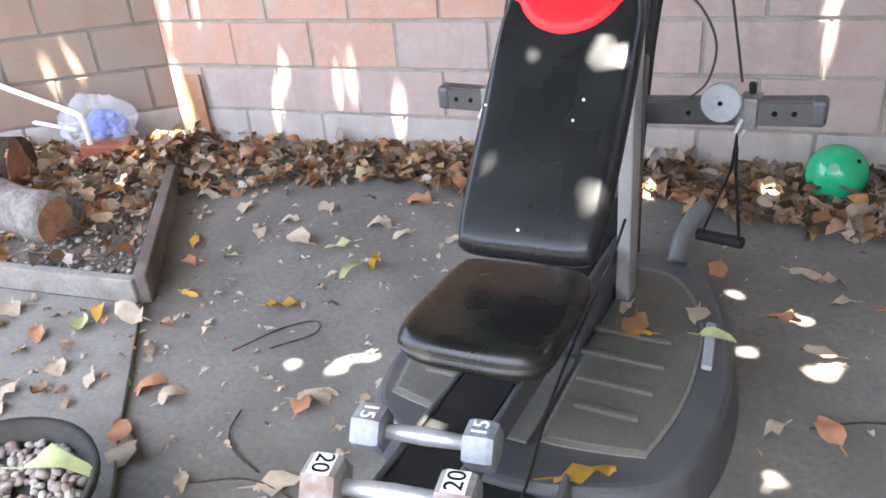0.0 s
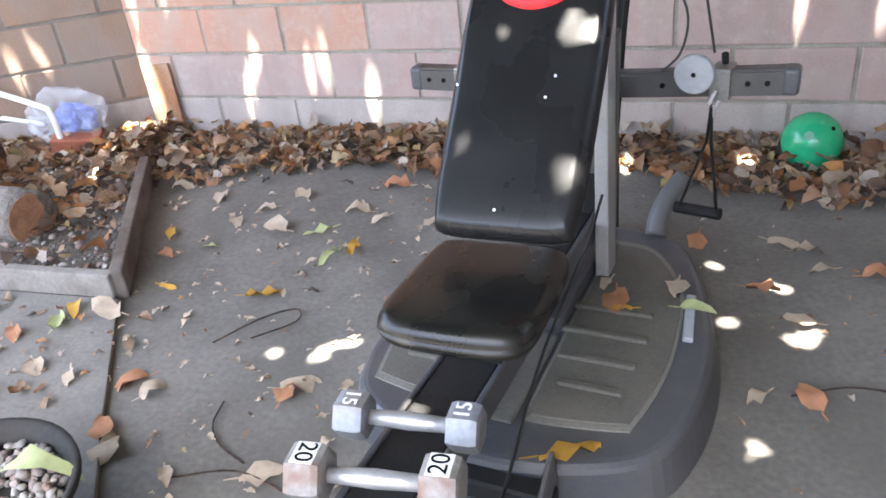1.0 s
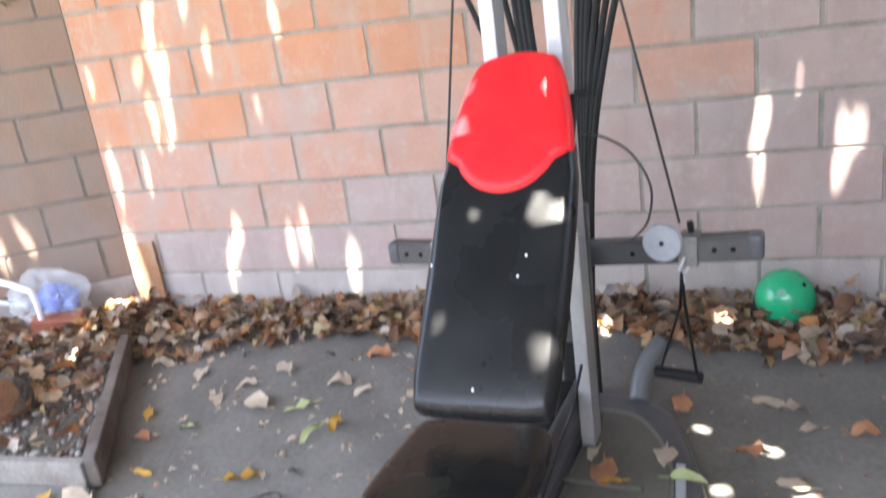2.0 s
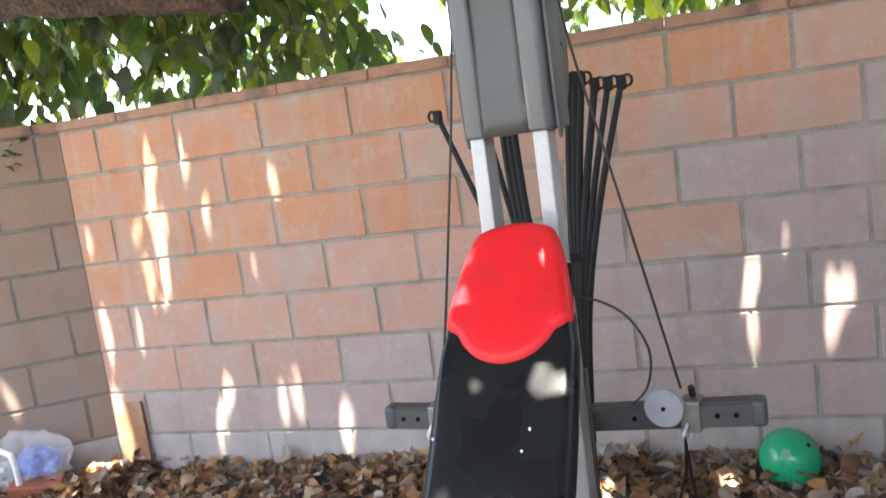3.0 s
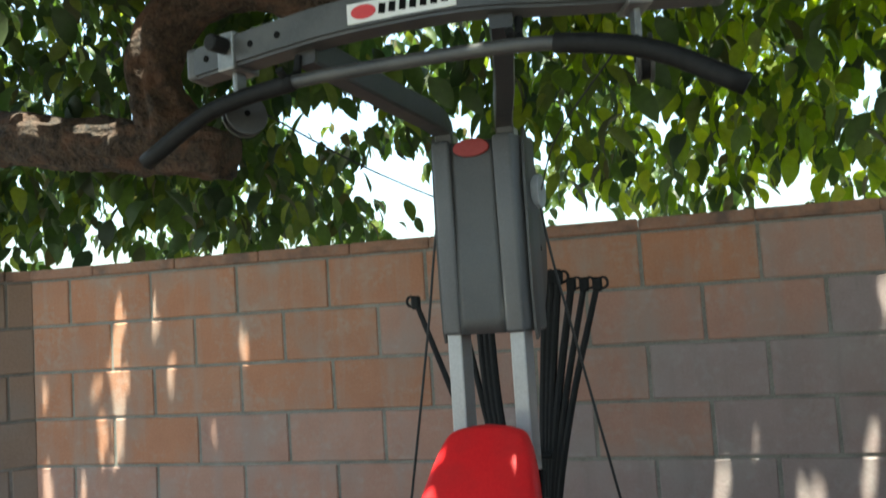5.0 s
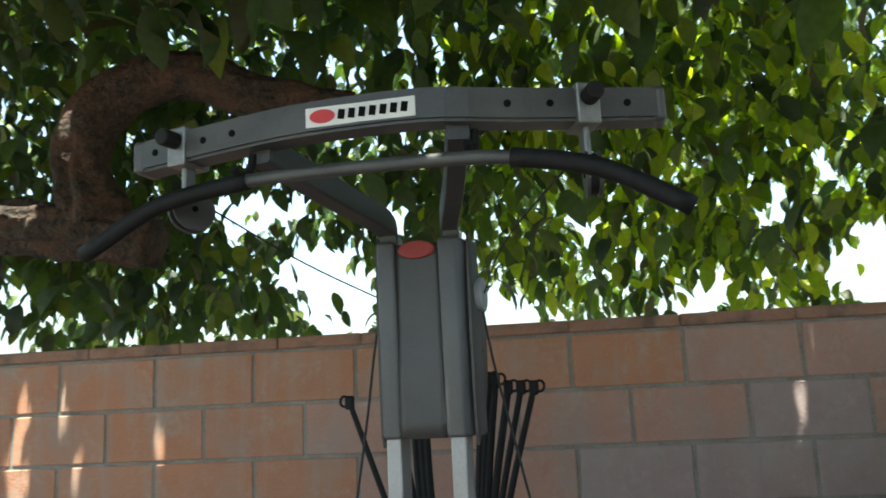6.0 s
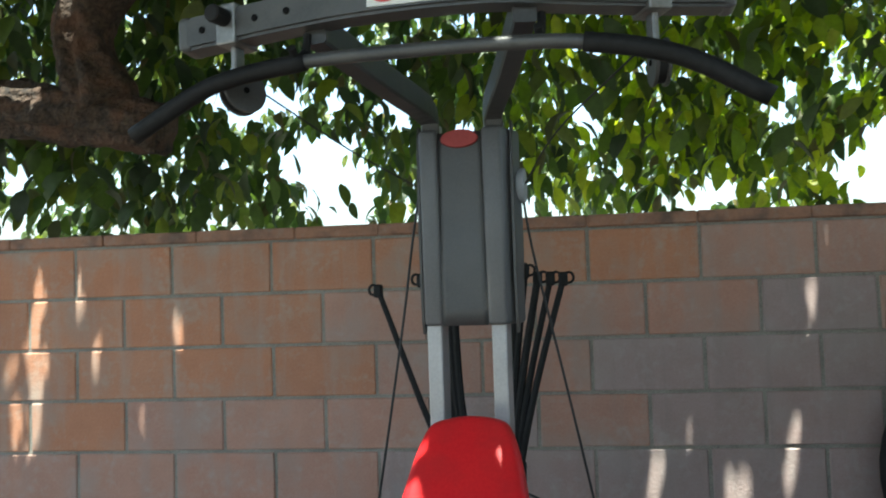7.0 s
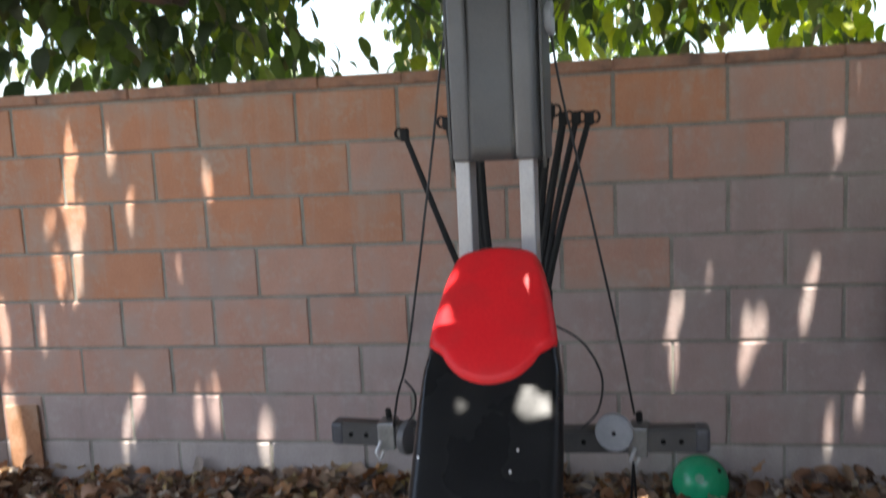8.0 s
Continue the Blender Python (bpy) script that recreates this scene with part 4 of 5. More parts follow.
bmesh.ops.recalc_face_normals(bm, faces=bm.faces[:])
tagged(link("planter_soil", bm, M_SOIL, smooth=True), "dark soil mixed with leaf crumbs", "soil", kind="stuff")


def log(name, a, b, r, label, sides=22, wood=M_BARK_LOG):
    a, b = Vector(a), Vector(b)
    t = empty(name)
    tagged(t, label, "log")
    pts = [a.lerp(b, k / 7) for k in range(8)]
    bm = tube(pts, [r * (1 + 0.08 * noise.noise(p * 7)) for p in pts], sides)
    for v in bm.verts:
        v.co += Vector((noise.noise(v.co * 18), noise.noise(v.co * 18 + Vector((5, 0, 0))), noise.noise(v.co * 18 + Vector((0, 9, 0))))) * r * 0.09
    part("bark", bm, wood, t, smooth=True)
    d = (b - a).normalized()
    q = d.to_track_quat("Z", "Y").to_matrix().to_4x4()
    part("cut_face", disc(r * 0.96, 0.012, sides, Matrix.Translation(b - d * 0.004) @ q), M_CUTWOOD, t, "reddish brown sawn face")
    return t


log("log", (-1.75, -1.02, 0.16), (-1.07, -1.12, 0.14), 0.098, "grey barked log with a reddish sawn face")
log("log", (-2.3, -0.98, 0.2), (-1.66, -0.74, 0.17), 0.12, "dark rough log lying on leaf litter", wood=M_BARK)

frame_thing = empty("metal_frame")
tagged(frame_thing, "bent white metal tube frame lying in the planter", "frame")
part("tube", tube(curve_points([(-2.5, -0.44, 0.57), (-1.923, -0.46, 0.405), (-1.6, -0.46, 0.315), (-1.557, -0.46, 0.288), (-1.558, -0.45, 0.22), (-1.571, -0.44, 0.11)], 4), 0.013, 10), M_WHITE, frame_thing, smooth=True)
part("tube", tube([(-2.4, -0.36, 0.26), (-1.7, -0.38, 0.2)], 0.011, 10), M_WHITE, frame_thing, smooth=True)
part("foot", box((0.05, 0.05, 0.03), (-1.571, -0.44, 0.1), 0.006), M_ZINC, frame_thing)

bag = empty("plastic_bag")
tagged(bag, "crumpled clear plastic bag with blue inside", "bag")
for nm, mat, c, s in (("film", M_FILM, (-1.62, -0.32, 0.215), (0.18, 0.12, 0.125)), ("blue_packet", M_BLUE, (-1.58, -0.32, 0.2), (0.1, 0.07, 0.075))):
    bm = bmesh.new()
    bmesh.ops.create_icosphere(bm, subdivisions=4, radius=1)
    for v in bm.verts:
        k = 1 + 0.24 * noise.noise(v.co * 2.3) + 0.2 * abs(noise.noise(v.co * 5)) + 0.12 * abs(noise.noise(v.co * 12))
        v.co = Vector((v.co.x * s[0], v.co.y * s[1], v.co.z * s[2])) * k + Vector(c)
    part(nm, bm, mat, bag, "clear crinkled film" if nm == "film" else "blue packet")

bk = link("brick", box((0.21, 0.1, 0.06), (0, 0, 0), 0.006, 2), M_BRICK)
bk.matrix_world = pose(-1.52, -0.4, 0.13, 8, 6, 28)
tagged(bk, "old red clay brick lying in leaf litter", "brick")
cb = link("board_scrap", box((0.15, 0.012, 0.28), (0, 0, 0), 0.002), M_CARD)
cb.matrix_world = pose(-1.305, -0.02, 0.225, -3, -3, 0)
tagged(cb, "orange brown board scrap leaning on the wall", "board")

# ---- gravel pot ----
pot = empty("gravel_pot", (-0.1, -2.3, 0.014))
tagged(pot, "round black plastic pot filled with gravel and leaves", "pot")
bm = bmesh.new()
prof = [(0.0, 0.0), (0.17, 0.0), (0.205, 0.15), (0.225, 0.19), (0.24, 0.195), (0.24, 0.18), (0.22, 0.165), (0.2, 0.15), (0.0, 0.145)]
rings = []
for r, z in prof:
    rings.append([bm.verts.new((max(r, 0.001) * math.cos(2 * math.pi * k / 40), max(r, 0.001) * math.sin(2 * math.pi * k / 40), z)) for k in range(40)])
for a, b in zip(rings, rings[1:]):
    for k in range(40):
        bm.faces.new((a[k], a[(k + 1) % 40], b[(k + 1) % 40], b[k]))
bmesh.ops.recalc_face_normals(bm, faces=bm.faces[:])
part("shell", bm, M_POT, pot, smooth=True)


def pebbles(name, count, place, size, label, rng, parent=None):
    vs, fs = [], []
    for _ in range(count):
        c = Vector(place(rng))
        s = rng.uniform(*size)
        sc = Vector((s * rng.uniform(0.8, 1.4), s * rng.uniform(0.7, 1.1), s * rng.uniform(0.5, 0.8)))
        rot = Euler((rng.uniform(-0.5, 0.5), rng.uniform(-0.5, 0.5), rng.uniform(0, 6))).to_matrix()
        b = len(vs)
        for z, r, n in ((-0.8, 0.55, 5), (-0.2, 1, 6), (0.45, 0.85, 6), (0.9, 0.4, 5)):
            n = 6
            for k in range(n):
                a = 2 * math.pi * k / n + z
                j = rng.uniform(0.85, 1.15)
                vs.append(c + rot @ Vector((sc.x * r * j * math.cos(a), sc.y * r * j * math.sin(a), sc.z * z)))
        for q in range(3):
            for k in range(6):
                fs.append((b + 6 * q + k, b + 6 * q + (k + 1) % 6, b + 6 * q + 6 + (k + 1) % 6, b + 6 * q + 6 + k))
        fs.append(tuple(b + 18 + k for k in range(6)))
        fs.append(tuple(b + 5 - k for k in range(6)))
    me = bpy.data.meshes.new(name)
    me.from_pydata([tuple(v) for v in vs], [], fs)
    me.materials.append(M_GRAVEL)
    me.polygons.foreach_set("use_smooth", [True] * len(me.polygons))
    ob = new(name, me)
    if parent:
        ob.parent = parent
    return tagged(ob, label, "gravel", kind="stuff")


def in_pot(rng):
    a, r = rng.uniform(0, 6.283), 0.2 * math.sqrt(rng.random())
    return (-0.1 + r * math.cos(a), -2.3 + r * math.sin(a), 0.168 + rng.uniform(0, 0.012))


def in_bed(rng):
    s, t = rng.random() ** 1.2, rng.random() ** 1.6
    q = Vector((-0.62, -1.3)).lerp(Vector((-1.6, -1.38)), s).lerp(Vector((-1.12, -0.5)).lerp(Vector((-1.9, -0.8)), s), t)
    return (q.x, q.y, 0.07 + 0.09 * t * s)


pebbles("pot_gravel", 560, in_pot, (0.006, 0.015), "mixed white grey and brown gravel in the pot", random.Random(5))
pebbles("bed_gravel", 260, in_bed, (0.006, 0.014), "pale gravel crumbs in the planter", random.Random(6))


# ---- leaf litter ----
def lay(rng, x, y, z, tip=0.5):
    return pose(x, y, z, math.degrees(rng.uniform(-tip, tip)), math.degrees(rng.uniform(-tip, tip)), rng.uniform(0, 360))


def litter(name, count, place, label, rng, size=(0.04, 0.09), tip=0.7, mat=M_DRY):
    lv = Leaves()
    for _ in range(count):
        x, y, z = place(rng)
        L = rng.uniform(*size)
        lv.add(lay(rng, x, y, z, tip), L, L * rng.uniform(0.5, 0.78), rng.uniform(0.0, 0.8), rng.uniform(-0.5, 1.0), rng.uniform(0.02, 0.2), rng.uniform(0, 6), crumple=rng.uniform(0.15, 0.75))
    return tagged(new(name, lv.mesh(name, mat)), label, "leaf litter", kind="stuff")


def along_wall(rng):
    x = rng.uniform(-1.35, 3.1)
    wide = 0.3 + 0.22 * max(0, -x - 0.3) + 0.06 * math.sin(x * 5) + (0.05 if x > 1 else -0.06 if x > -0.2 else 0)
    d = wide * rng.random() ** 1.3
    return (x, -0.03 - d, 0.01 + max(0.0, 0.09 * (1 - d / wide)) * rng.random() + 0.012)


def in_planter(rng):
    s, t = rng.random(), rng.random() ** 0.8
    q = Vector((-0.64, -1.3)).lerp(Vector((-2.3, -1.38)), s).lerp(Vector((-1.14, -0.48)).lerp(Vector((-2.3, -0.85)), s), t)
    return (q.x, q.y, 0.075 + 0.09 * t * s + rng.uniform(0, 0.03))


def in_corner(rng):
    s, t = rng.random(), rng.random()
    q = Vector((-1.12, -0.5)).lerp(Vector((-1.3, -0.05)), s).lerp(Vector((-2.3, -0.85)).lerp(Vector((-2.0, -0.45)), s), t)
    return (q.x, q.y, 0.06 + rng.uniform(0, 0.07))


litter("leaf_litter", 1900, along_wall, "drift of dry brown and orange leaves along the wall foot", random.Random(11))
litter("leaf_litter", 430, in_planter, "dry brown leaves over the planter bed", random.Random(12))
litter("leaf_litter", 520, in_corner, "heap of dry leaves in the wall corner", random.Random(13))
litter("leaf_crumbs", 420, lambda r: (r.uniform(-0.9, 2.6), r.uniform(-2.7, -0.35), 0.008), "tiny leaf crumbs scattered over the concrete", random.Random(14), (0.008, 0.022), 0.4)
litter("leaf_shreds", 170, lambda r: (r.uniform(-0.9, 0.6), r.uniform(-2.2, -0.4), 0.008), "pale shreds of dry leaf on the concrete", random.Random(15), (0.012, 0.038), 0.3, LEAF_MATS[0])
litter("leaf_shreds", 110, lambda r: (r.uniform(-1.5, -0.35), r.uniform(-2.1, -1.42), 0.022), "dry leaf shreds on the pale slab", random.Random(16), (0.015, 0.045), 0.3)

FALLEN = [(-0.55, -1.07, 1), (-0.46, -1.26, 2), (-0.14, -1.26, 2), (-0.43, -0.99, 3), (0.02, -0.94, 3), (-0.2, -1.66, 1), (0.07, -1.95, 0), (-0.14, -1.92, 1), (0.23, -1.7, 1), (0.2, -1.64, 0), (-0.06, -0.81, 3), (-0.23, -0.84, 0), (0.07, -0.4, 1), (0.01, -0.64, 0), (0.26, -0.75, 0), (1.36, -0.69, 0), (1.43, -0.73, 0), (1.53, -0.83, 0), (1.3, -0.98, 1), (1.46, -1.46, 1), (1.35, -1.42, 0), (1.47, -1.12, 0), (1.6, -0.85, 1), (-0.67, -1.41, 2), (-0.61, -1.57, 3), (-0.56, -1.7, 0)]
FALLEN += [(-0.69, -0.89, 2), (-0.37, -0.67, 0), (-0.49, -0.77, 0), (-0.28, -0.59, 0), (0.27, -1.95, 0), (-0.09, -1.99, 0), (-0.98, -1.47, 0), (1.16, -0.67, 1), (0.07, -0.89, 2), (-0.58, -1.82, 0), (-0.16, -1.75, 0), (-0.95, -0.54, 0), (-0.21, -0.43, 4), (-0.54, -0.48, 4), (-0.66, -0.57, 0), (0.1, -0.68, 0), (0.04, -1.2, 4)]
SORTS = ("pale brown curled dry leaf on the concrete", "rust orange dry leaf on the concrete", "yellow fallen leaf on the concrete", "pale green fallen leaf on the concrete", "small black rotten leaf on the concrete")
rng = random.Random(21)


def fallen_leaf(x, y, z, sort, length=None, turn=None, tip=0.16):
    lv = Leaves()
    L = length or rng.uniform(0.065, 0.118) * (0.55 if sort == 4 else 1)
    lv.add(Matrix.Identity(4), L, L * (rng.uniform(0.5, 0.68) if sort < 2 else rng.uniform(0.3, 0.45)), rng.uniform(0.02, 0.35), rng.uniform(-0.1, 0.7), rng.uniform(0.05, 0.2), rng.uniform(0, 6), crumple=rng.uniform(0.25, 0.8))
    ob = new("fallen_leaf", lv.mesh("fallen_leaf", LEAF_MATS[sort]))
    ob.matrix_world = pose(x, y, z, math.degrees(rng.uniform(-tip, tip)), math.degrees(rng.uniform(-tip, tip)), rng.uniform(0, 360) if turn is None else turn)
    return tagged(ob, SORTS[sort], "leaf", "fallen leaves")


for x, y, sort in FALLEN:
    on_slab = y < -1.36 and x < -0.545 + (-1.36 - y) * 0.72
    fallen_leaf(x, y, 0.03 if on_slab else 0.014, sort)
slab_rng = random.Random(23)
for _ in range(10):
    o = fallen_leaf(slab_rng.uniform(-1.15, -0.4), slab_rng.uniform(-2.0, -1.42), 0.03, slab_rng.choice((0, 0, 1, 2, 3)))
    o["label"] = SORTS[0].replace("pale brown curled", "crumpled").replace("concrete", "pale slab")
for u, v, sort, L in ((0.16, -0.06, 1, 0.11), (0.3, 0.03, 0, 0.09), (0.32, -0.09, 3, 0.09), (0.22, -0.13, 2, 0.06), (0.13, 0.0, 0, 0.06), (0.09, 0.12, 0, 0.07)):
    p = GYM.matrix_world @ Vector((u, v, 0.128))
    o = fallen_leaf(p.x, p.y, p.z, sort, L)
    o["label"] = SORTS[sort].replace("on the concrete", "on the gym platform")
p = GYM.matrix_world @ Vector((0.165, -0.69, 0.135))
o = fallen_leaf(p.x, p.y, p.z, 2, 0.13, -60)
o["label"] = "large yellow orange leaf caught on the bracket"
o = fallen_leaf(-0.06, -2.2, 0.232, 3, 0.16, -75)
o["label"] = "large pale green leaf lying on gravel in the pot"
for pts in ([(-0.1, -1.5, 0.006), (-0.02, -1.36, 0.006), (0.06, -1.3, 0.006), (0.09, -1.36, 0.006), (0.0, -1.46, 0.006)], [(0.08, -1.72, 0.006), (0.1, -1.8, 0.006), (0.16, -1.86, 0.006), (0.25, -1.9, 0.006)], [(1.4, -1.42, 0.006), (1.55, -1.36, 0.006), (1.75, -1.4, 0.006)], [(0.1, -1.98, 0.006), (0.25, -1.93, 0.012), (0.4, -1.96, 0.006)]):
    tw = link("twig", tube(curve_points(pts, 5), 0.0024, 6), M_BARK)
    tagged(tw, "thin dark curved twig lying on the concrete", "twig", "twigs")

# ---- the tree ----
tree = empty("tree", (-2.9, 0.9, 0))
tagged(tree, "broad leaved shade tree with a sawn limb hanging over the wall", "tree")
inv = tree.matrix_world.inverted()


def bough(name, pts, radii, label="", sides=44, rough=0.1):
    pts = curve_points(pts, 16)
    n = len(pts)
    rs = [np.interp(k / (n - 1), np.linspace(0, 1, len(radii)), radii) for k in range(n)]
    bm = tube(pts, [float(r) for r in rs], sides)
    run = 0.0
    bm.verts.ensure_lookup_table()
    for k in range(n):
        run += (Vector(pts[k]) - Vector(pts[max(k - 1, 0)])).length
        mid_ = Vector(pts[k])
        for j in range(sides):
            v = bm.verts[k * sides + j]
            a = 2 * math.pi * j / sides
            c = Vector((math.cos(a), math.sin(a), 0))
            # long fissures along the bough, broken across, on top of broad lumps
            ridge = noise.noise(c * 3.2 + Vector((0, 0, run * 5))) * 0.55 + abs(noise.noise(c * 7 + Vector((3, 1, run * 9)))) * 0.6 - 0.15
            v.co += (v.co - mid_).normalized() * ridge * rs[k] * 0.4 + Vector((noise.noise(v.co * 9), noise.noise(v.co * 9 + Vector((5, 0, 0))), 0)) * max(rs) * rough
    bmesh.ops.transform(bm, matrix=inv, verts=bm.verts)
    return part(name, bm, M_BARK, tree, label, smooth=True)


bough("trunk", [(-2.9, 0.9, 0), (-2.85, 0.85, 1.2), (-2.7, 0.7, 2.3), (-2.5, 0.5, 3.2), (-2.3, 0.6, 4.2), (-2.2, 0.7, 4.9)], (0.26, 0.2, 0.17, 0.14, 0.09), "rough brown trunk")
bough("limb", [(-2.75, 0.7, 2.1), (-2.2, 0.35, 2.36), (-1.686, 0.15, 2.33), (-1.219, 0.15, 2.25), (-0.782, 0.15, 2.18), (-0.5, 0.15, 2.125)], (0.15, 0.135, 0.125, 0.12, 0.118, 0.11), "thick rough limb with a sawn end")
bough("limb", [(-0.75, 0.15, 2.22), (-0.83, 0.15, 2.4), (-0.84, 0.15, 2.62), (-0.674, 0.15, 2.82), (-0.362, 0.15, 2.87), (-0.092, 0.15, 2.76), (0.168, 0.18, 2.7), (0.36, 0.3, 2.74)], (0.14, 0.125, 0.12, 0.11, 0.1, 0.085, 0.04), "curved rough branch")
bough("branch", [(-2.5, 0.5, 3.2), (-1.6, 0.9, 4.0), (0.4, 1.4, 4.3), (2.5, 1.2, 4.3)], (0.1, 0.07, 0.05, 0.03))
bough("branch", [(-2.3, 0.6, 4.2), (-2.5, -1.4, 4.6), (-2.2, -3.0, 4.7)], (0.08, 0.06, 0.03))
bough("branch", [(-2.2, 0.7, 4.9), (0.3, 0.9, 4.7), (2.3, 0.8, 4.5)], (0.07, 0.05, 0.03))

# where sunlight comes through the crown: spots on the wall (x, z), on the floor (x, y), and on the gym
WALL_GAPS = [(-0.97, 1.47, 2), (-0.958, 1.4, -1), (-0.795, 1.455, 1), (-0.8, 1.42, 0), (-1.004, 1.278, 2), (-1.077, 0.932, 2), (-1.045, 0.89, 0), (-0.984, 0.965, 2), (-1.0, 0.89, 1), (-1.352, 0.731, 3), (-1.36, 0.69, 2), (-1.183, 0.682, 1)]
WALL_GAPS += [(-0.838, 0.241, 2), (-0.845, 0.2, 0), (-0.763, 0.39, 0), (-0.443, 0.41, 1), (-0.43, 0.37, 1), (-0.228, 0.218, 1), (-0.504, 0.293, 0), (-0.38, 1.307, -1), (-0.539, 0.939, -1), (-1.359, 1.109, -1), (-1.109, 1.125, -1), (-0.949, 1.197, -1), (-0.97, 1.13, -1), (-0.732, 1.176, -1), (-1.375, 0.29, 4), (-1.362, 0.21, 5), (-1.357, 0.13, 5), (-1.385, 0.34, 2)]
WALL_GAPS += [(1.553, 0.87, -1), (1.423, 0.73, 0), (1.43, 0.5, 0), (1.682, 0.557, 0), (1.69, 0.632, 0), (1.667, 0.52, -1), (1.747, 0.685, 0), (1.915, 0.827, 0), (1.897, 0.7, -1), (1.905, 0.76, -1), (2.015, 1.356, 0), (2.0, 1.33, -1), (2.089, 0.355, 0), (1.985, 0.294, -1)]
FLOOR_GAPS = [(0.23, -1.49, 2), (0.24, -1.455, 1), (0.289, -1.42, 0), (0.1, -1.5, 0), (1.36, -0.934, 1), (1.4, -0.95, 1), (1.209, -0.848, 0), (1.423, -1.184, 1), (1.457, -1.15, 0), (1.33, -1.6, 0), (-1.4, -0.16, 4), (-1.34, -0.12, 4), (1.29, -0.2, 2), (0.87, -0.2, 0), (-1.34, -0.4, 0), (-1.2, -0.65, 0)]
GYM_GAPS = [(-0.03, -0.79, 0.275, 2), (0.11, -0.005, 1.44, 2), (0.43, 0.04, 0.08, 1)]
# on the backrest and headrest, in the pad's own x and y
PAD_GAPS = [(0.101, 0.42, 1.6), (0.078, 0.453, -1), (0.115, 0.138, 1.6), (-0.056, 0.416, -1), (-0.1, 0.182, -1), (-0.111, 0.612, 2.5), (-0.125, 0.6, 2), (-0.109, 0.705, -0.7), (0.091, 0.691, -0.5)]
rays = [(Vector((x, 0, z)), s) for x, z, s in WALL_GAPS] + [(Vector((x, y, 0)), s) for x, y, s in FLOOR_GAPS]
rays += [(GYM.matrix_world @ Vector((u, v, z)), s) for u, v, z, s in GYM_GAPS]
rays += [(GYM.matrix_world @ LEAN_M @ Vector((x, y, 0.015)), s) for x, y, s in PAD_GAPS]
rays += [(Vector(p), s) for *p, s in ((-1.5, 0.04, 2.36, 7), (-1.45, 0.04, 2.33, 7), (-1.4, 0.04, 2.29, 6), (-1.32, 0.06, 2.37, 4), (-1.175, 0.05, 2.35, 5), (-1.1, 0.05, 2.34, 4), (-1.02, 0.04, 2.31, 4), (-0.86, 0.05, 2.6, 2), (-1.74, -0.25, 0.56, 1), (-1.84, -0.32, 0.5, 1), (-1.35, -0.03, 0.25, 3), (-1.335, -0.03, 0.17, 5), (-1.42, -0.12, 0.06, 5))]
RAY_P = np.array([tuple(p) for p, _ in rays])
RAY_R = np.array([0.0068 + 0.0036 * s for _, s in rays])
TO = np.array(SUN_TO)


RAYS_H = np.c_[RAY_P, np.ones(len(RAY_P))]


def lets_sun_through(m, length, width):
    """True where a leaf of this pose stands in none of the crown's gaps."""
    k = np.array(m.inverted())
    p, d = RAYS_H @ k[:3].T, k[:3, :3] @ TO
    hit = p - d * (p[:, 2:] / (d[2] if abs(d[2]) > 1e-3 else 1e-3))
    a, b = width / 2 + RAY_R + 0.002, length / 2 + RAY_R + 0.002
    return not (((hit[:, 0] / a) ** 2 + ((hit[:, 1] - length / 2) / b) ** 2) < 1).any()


def crown(name, count, place, size, label, seed, droop=0.9, gaps=True, coarse=False, mat=M_LEAF):
    r = random.Random(seed)
    lv = Leaves()

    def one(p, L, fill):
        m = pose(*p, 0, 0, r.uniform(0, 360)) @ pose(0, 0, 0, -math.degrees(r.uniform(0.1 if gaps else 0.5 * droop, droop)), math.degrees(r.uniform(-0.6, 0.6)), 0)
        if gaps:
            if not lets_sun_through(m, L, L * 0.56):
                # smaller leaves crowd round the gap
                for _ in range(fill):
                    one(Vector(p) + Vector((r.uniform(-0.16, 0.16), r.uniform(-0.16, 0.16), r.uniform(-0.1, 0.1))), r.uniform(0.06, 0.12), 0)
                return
        lv.add(m, L, L * r.uniform(0.45, 0.58), r.uniform(0.1, 0.5), r.uniform(0.1, 0.6), 0.03, r.uniform(0, 6), False, coarse)

    for _ in range(count):
        one(place(r), r.uniform(*size), 9)
    ob = new(name, lv.mesh(name, mat))
    ob.parent = tree
    ob.matrix_parent_inverse = inv
    ob["label"] = label
    ob["kind"] = "stuff"
    return ob


def clumped(n, rng, lo, hi, spread):
    cs = [Vector([rng.uniform(a, b) for a, b in zip(lo, hi)]) for _ in range(n)]

    def place(r):
        c = r.choice(cs)
        return c + Vector((r.gauss(0, spread), r.gauss(0, spread), r.gauss(0, spread * 0.8)))
    return place


def overhead(r):
    x = r.uniform(-3.0, 5.6)
    # extra unseen reach in the southeast, added to hold light off the west wall
    reach = 4.6 + 3.3 * min(max((x - 1.6) / 1.6, 0), 1)
    y = 0.35 - reach * r.random()
    return (x, y, r.uniform(min(max(3.0, 1.75 + 0.58 * (y + 2.9)), 3.5), 4.7))


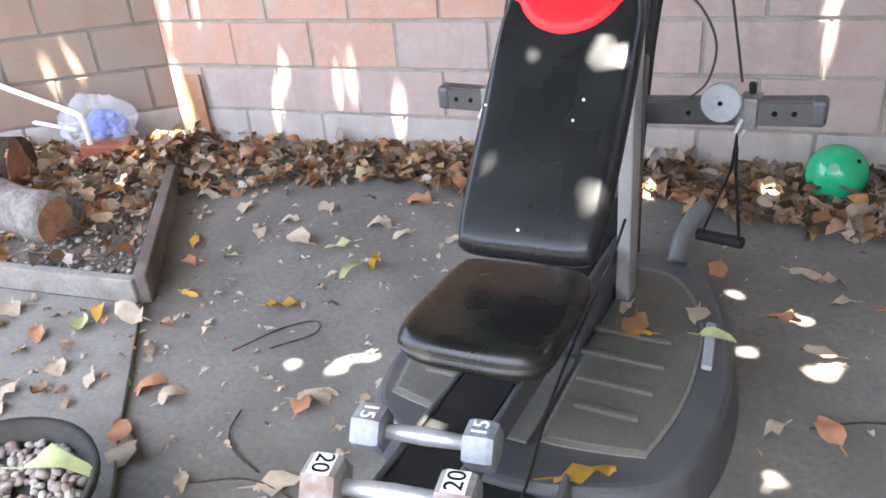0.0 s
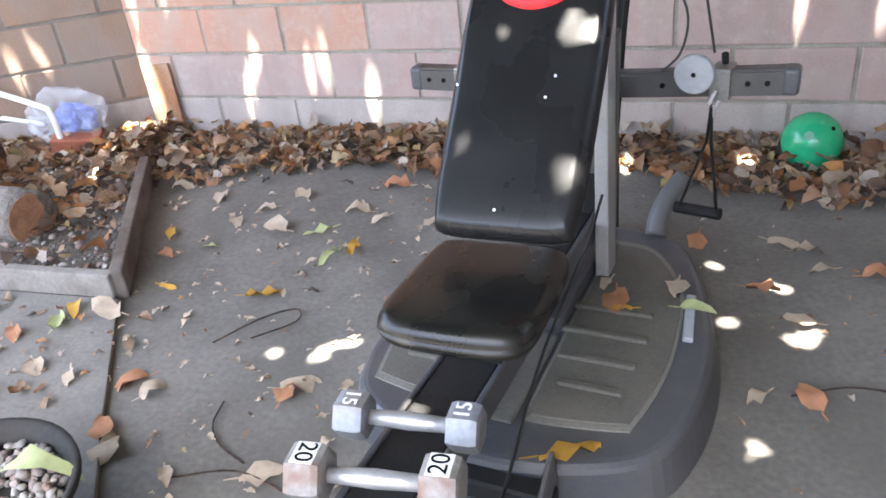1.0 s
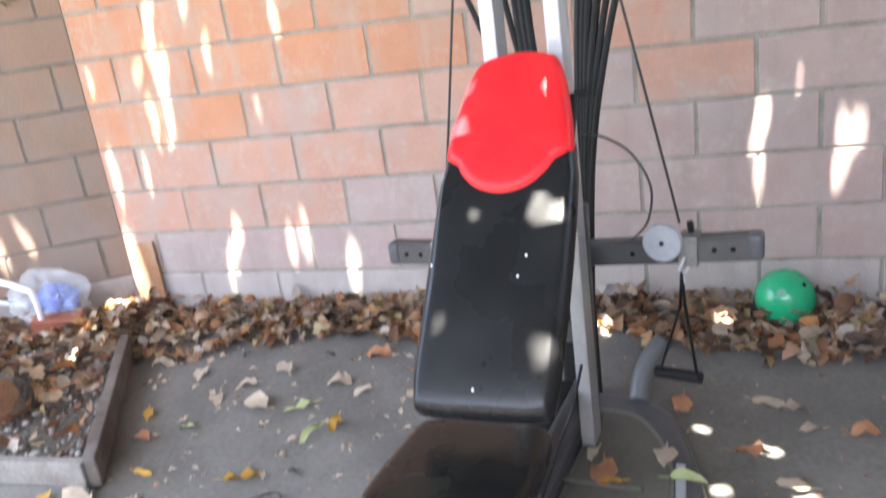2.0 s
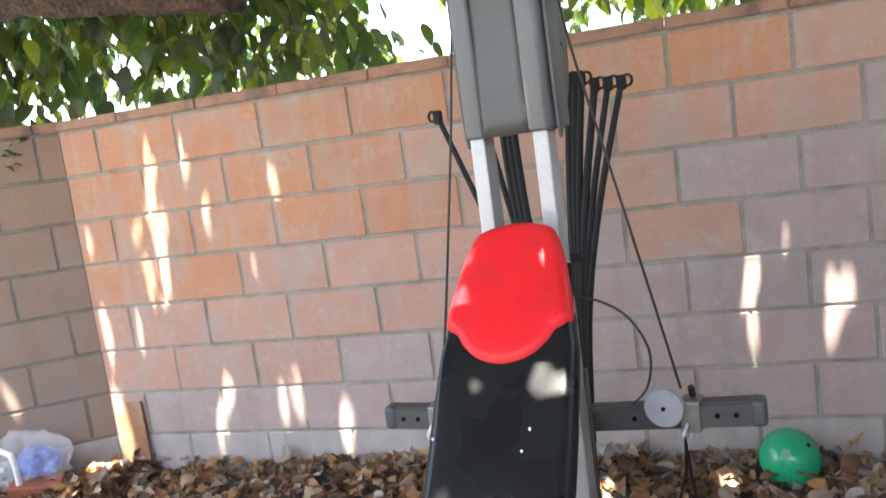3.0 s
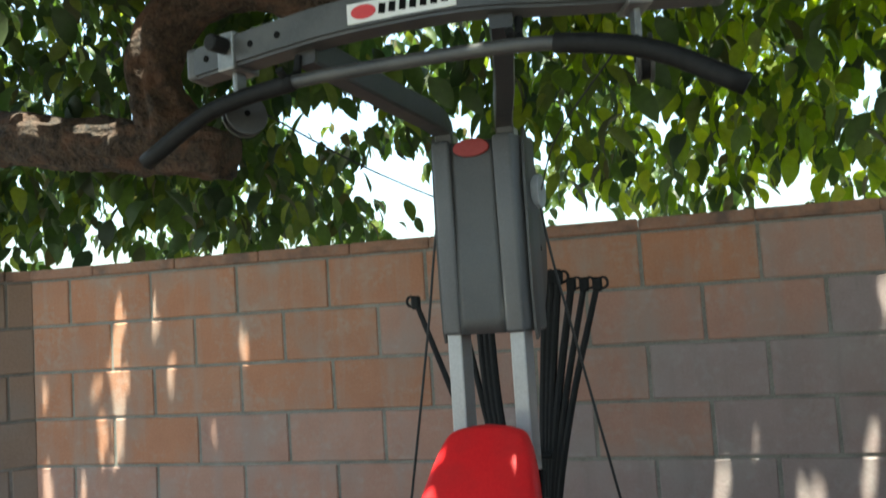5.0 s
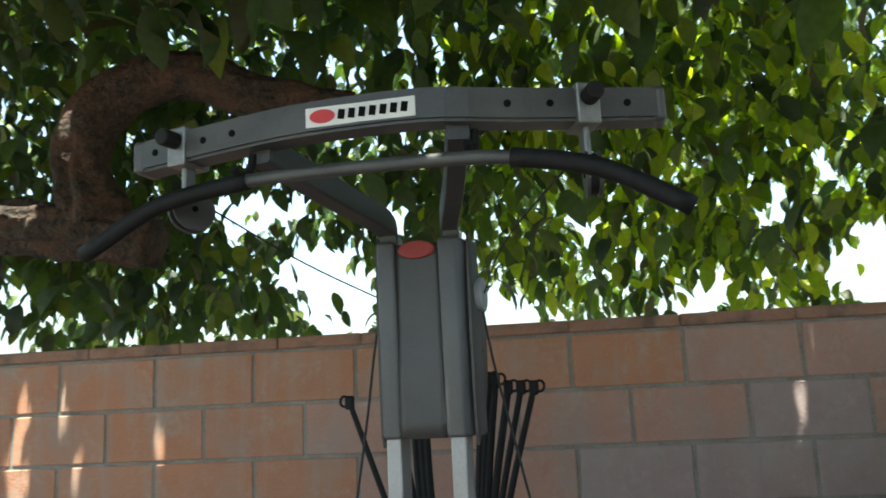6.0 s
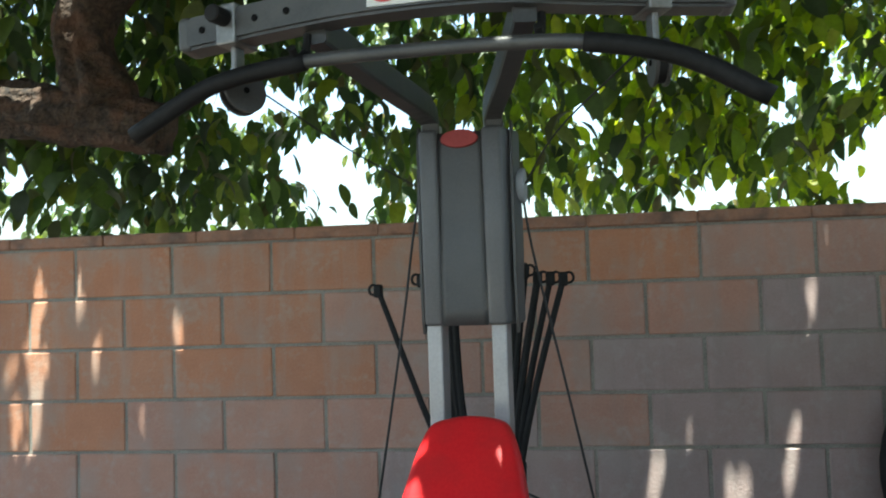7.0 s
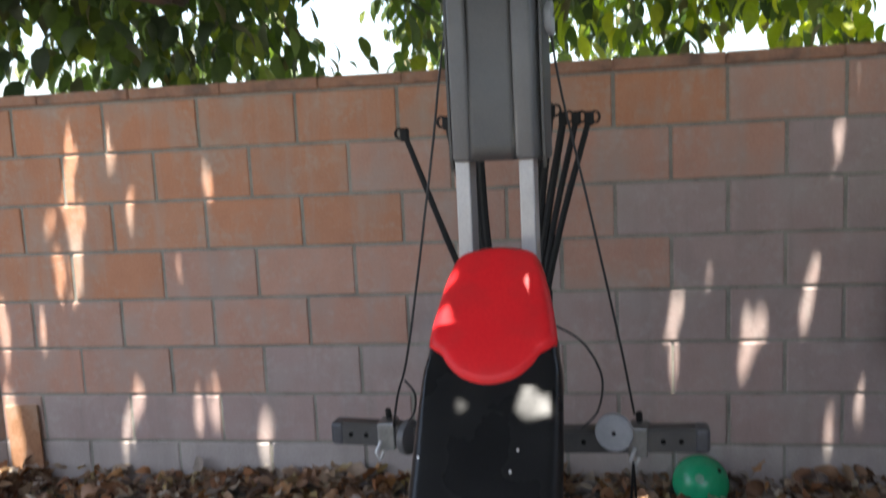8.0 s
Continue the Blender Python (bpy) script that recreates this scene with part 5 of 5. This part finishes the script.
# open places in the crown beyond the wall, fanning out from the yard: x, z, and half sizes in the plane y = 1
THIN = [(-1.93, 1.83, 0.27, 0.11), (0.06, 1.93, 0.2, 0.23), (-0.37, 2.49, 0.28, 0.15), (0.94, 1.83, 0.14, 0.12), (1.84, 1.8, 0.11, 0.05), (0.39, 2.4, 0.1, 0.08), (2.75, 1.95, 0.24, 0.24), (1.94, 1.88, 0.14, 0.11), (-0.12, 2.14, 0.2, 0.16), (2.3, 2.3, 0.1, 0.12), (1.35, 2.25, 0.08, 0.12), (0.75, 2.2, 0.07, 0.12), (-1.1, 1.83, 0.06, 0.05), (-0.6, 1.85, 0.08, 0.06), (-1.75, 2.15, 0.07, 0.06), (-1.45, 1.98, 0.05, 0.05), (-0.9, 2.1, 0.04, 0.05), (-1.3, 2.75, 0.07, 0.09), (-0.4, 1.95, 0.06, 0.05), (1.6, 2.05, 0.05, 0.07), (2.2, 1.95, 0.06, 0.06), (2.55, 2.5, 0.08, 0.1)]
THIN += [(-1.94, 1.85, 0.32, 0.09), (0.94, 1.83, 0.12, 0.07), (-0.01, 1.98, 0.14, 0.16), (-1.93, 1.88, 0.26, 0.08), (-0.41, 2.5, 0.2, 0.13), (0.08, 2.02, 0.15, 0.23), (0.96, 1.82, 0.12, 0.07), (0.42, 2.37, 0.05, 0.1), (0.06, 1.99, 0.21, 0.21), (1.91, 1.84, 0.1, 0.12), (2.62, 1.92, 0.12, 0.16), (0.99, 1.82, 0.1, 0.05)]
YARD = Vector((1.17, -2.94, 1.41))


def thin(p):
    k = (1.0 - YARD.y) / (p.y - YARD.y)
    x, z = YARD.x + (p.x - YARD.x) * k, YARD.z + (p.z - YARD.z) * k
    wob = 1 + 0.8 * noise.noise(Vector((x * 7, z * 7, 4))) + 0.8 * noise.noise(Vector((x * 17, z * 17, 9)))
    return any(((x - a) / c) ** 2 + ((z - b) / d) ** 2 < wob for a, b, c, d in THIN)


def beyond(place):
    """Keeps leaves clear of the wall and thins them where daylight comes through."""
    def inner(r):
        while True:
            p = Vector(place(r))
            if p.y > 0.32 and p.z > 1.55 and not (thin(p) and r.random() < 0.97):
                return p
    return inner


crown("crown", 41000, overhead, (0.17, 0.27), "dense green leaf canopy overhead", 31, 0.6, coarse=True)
cr = random.Random(33)
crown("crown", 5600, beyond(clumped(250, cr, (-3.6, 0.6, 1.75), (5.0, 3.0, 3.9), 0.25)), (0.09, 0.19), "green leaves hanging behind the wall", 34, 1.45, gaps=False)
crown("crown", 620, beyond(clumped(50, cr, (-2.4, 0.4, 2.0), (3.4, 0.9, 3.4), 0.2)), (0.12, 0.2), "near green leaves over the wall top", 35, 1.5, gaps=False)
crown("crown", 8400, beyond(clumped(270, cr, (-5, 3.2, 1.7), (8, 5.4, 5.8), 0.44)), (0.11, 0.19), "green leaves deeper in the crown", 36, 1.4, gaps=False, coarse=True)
# leaves in the bright copy, placed where the foliage should look sunlit
crown("crown", 1300, beyond(clumped(60, cr, (1.1, 0.6, 1.9), (4.4, 2.4, 3.6), 0.22)), (0.08, 0.145), "yellow green leaves with sunlight in their colour", 38, 1.4, gaps=False, mat=M_LEAF_SUNLIT)
# leaves above the view, added to shade the foliage below; thinner on the right
crown("crown", 4700, lambda r: (r.uniform(-4.5, 1.2) if r.random() < 0.78 else r.uniform(1.2, 4.8), r.uniform(0.3, 2.4), r.uniform(3.85, 5.0)), (0.17, 0.27), "unseen upper leaves added to shade the foliage behind the wall", 37, 0.7, gaps=False, coarse=True)
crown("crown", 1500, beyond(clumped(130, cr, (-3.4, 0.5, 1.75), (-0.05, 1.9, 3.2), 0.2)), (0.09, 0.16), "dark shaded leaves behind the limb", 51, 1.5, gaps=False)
# more of the leaves whose colour carries the sunlight
crown("crown", 1450, beyond(clumped(90, cr, (0.8, 0.45, 1.8), (4.4, 1.5, 3.5), 0.2)), (0.09, 0.165), "yellow green leaves above the wall, sunlit by their colour", 52, 1.45, gaps=False, mat=M_LEAF_SUNLIT)
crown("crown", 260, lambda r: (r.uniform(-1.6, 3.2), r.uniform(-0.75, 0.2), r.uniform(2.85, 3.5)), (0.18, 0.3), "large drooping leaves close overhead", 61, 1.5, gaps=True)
ivy = Leaves()
rv = random.Random(41)
for _ in range(170):
    L = rv.uniform(0.03, 0.06)
    ivy.add(pose(rv.uniform(2.42, 3.0), rv.uniform(-0.05, 0.15), 1.68 + abs(rv.gauss(0, 0.08)) * rv.choice((1, 1, -1)), rv.uniform(-60, 60), rv.uniform(-60, 60), rv.uniform(0, 360)), L, L * 0.8, 0.3, 0.3, 0.03, 0, True, True)
for _ in range(16):
    L = rv.uniform(0.03, 0.055)
    ivy.add(pose(rv.uniform(-1.68, -1.5), rv.uniform(-0.16, -0.1), rv.uniform(1.5, 1.66), rv.uniform(-60, 60), rv.uniform(-60, 60), rv.uniform(0, 360)), L, L * 0.8, 0.3, 0.3, 0.03, 0, True, True)
tagged(new("ivy", ivy.mesh("ivy", M_LEAF)), "small dark green ivy over the wall end", "ivy", kind="stuff")
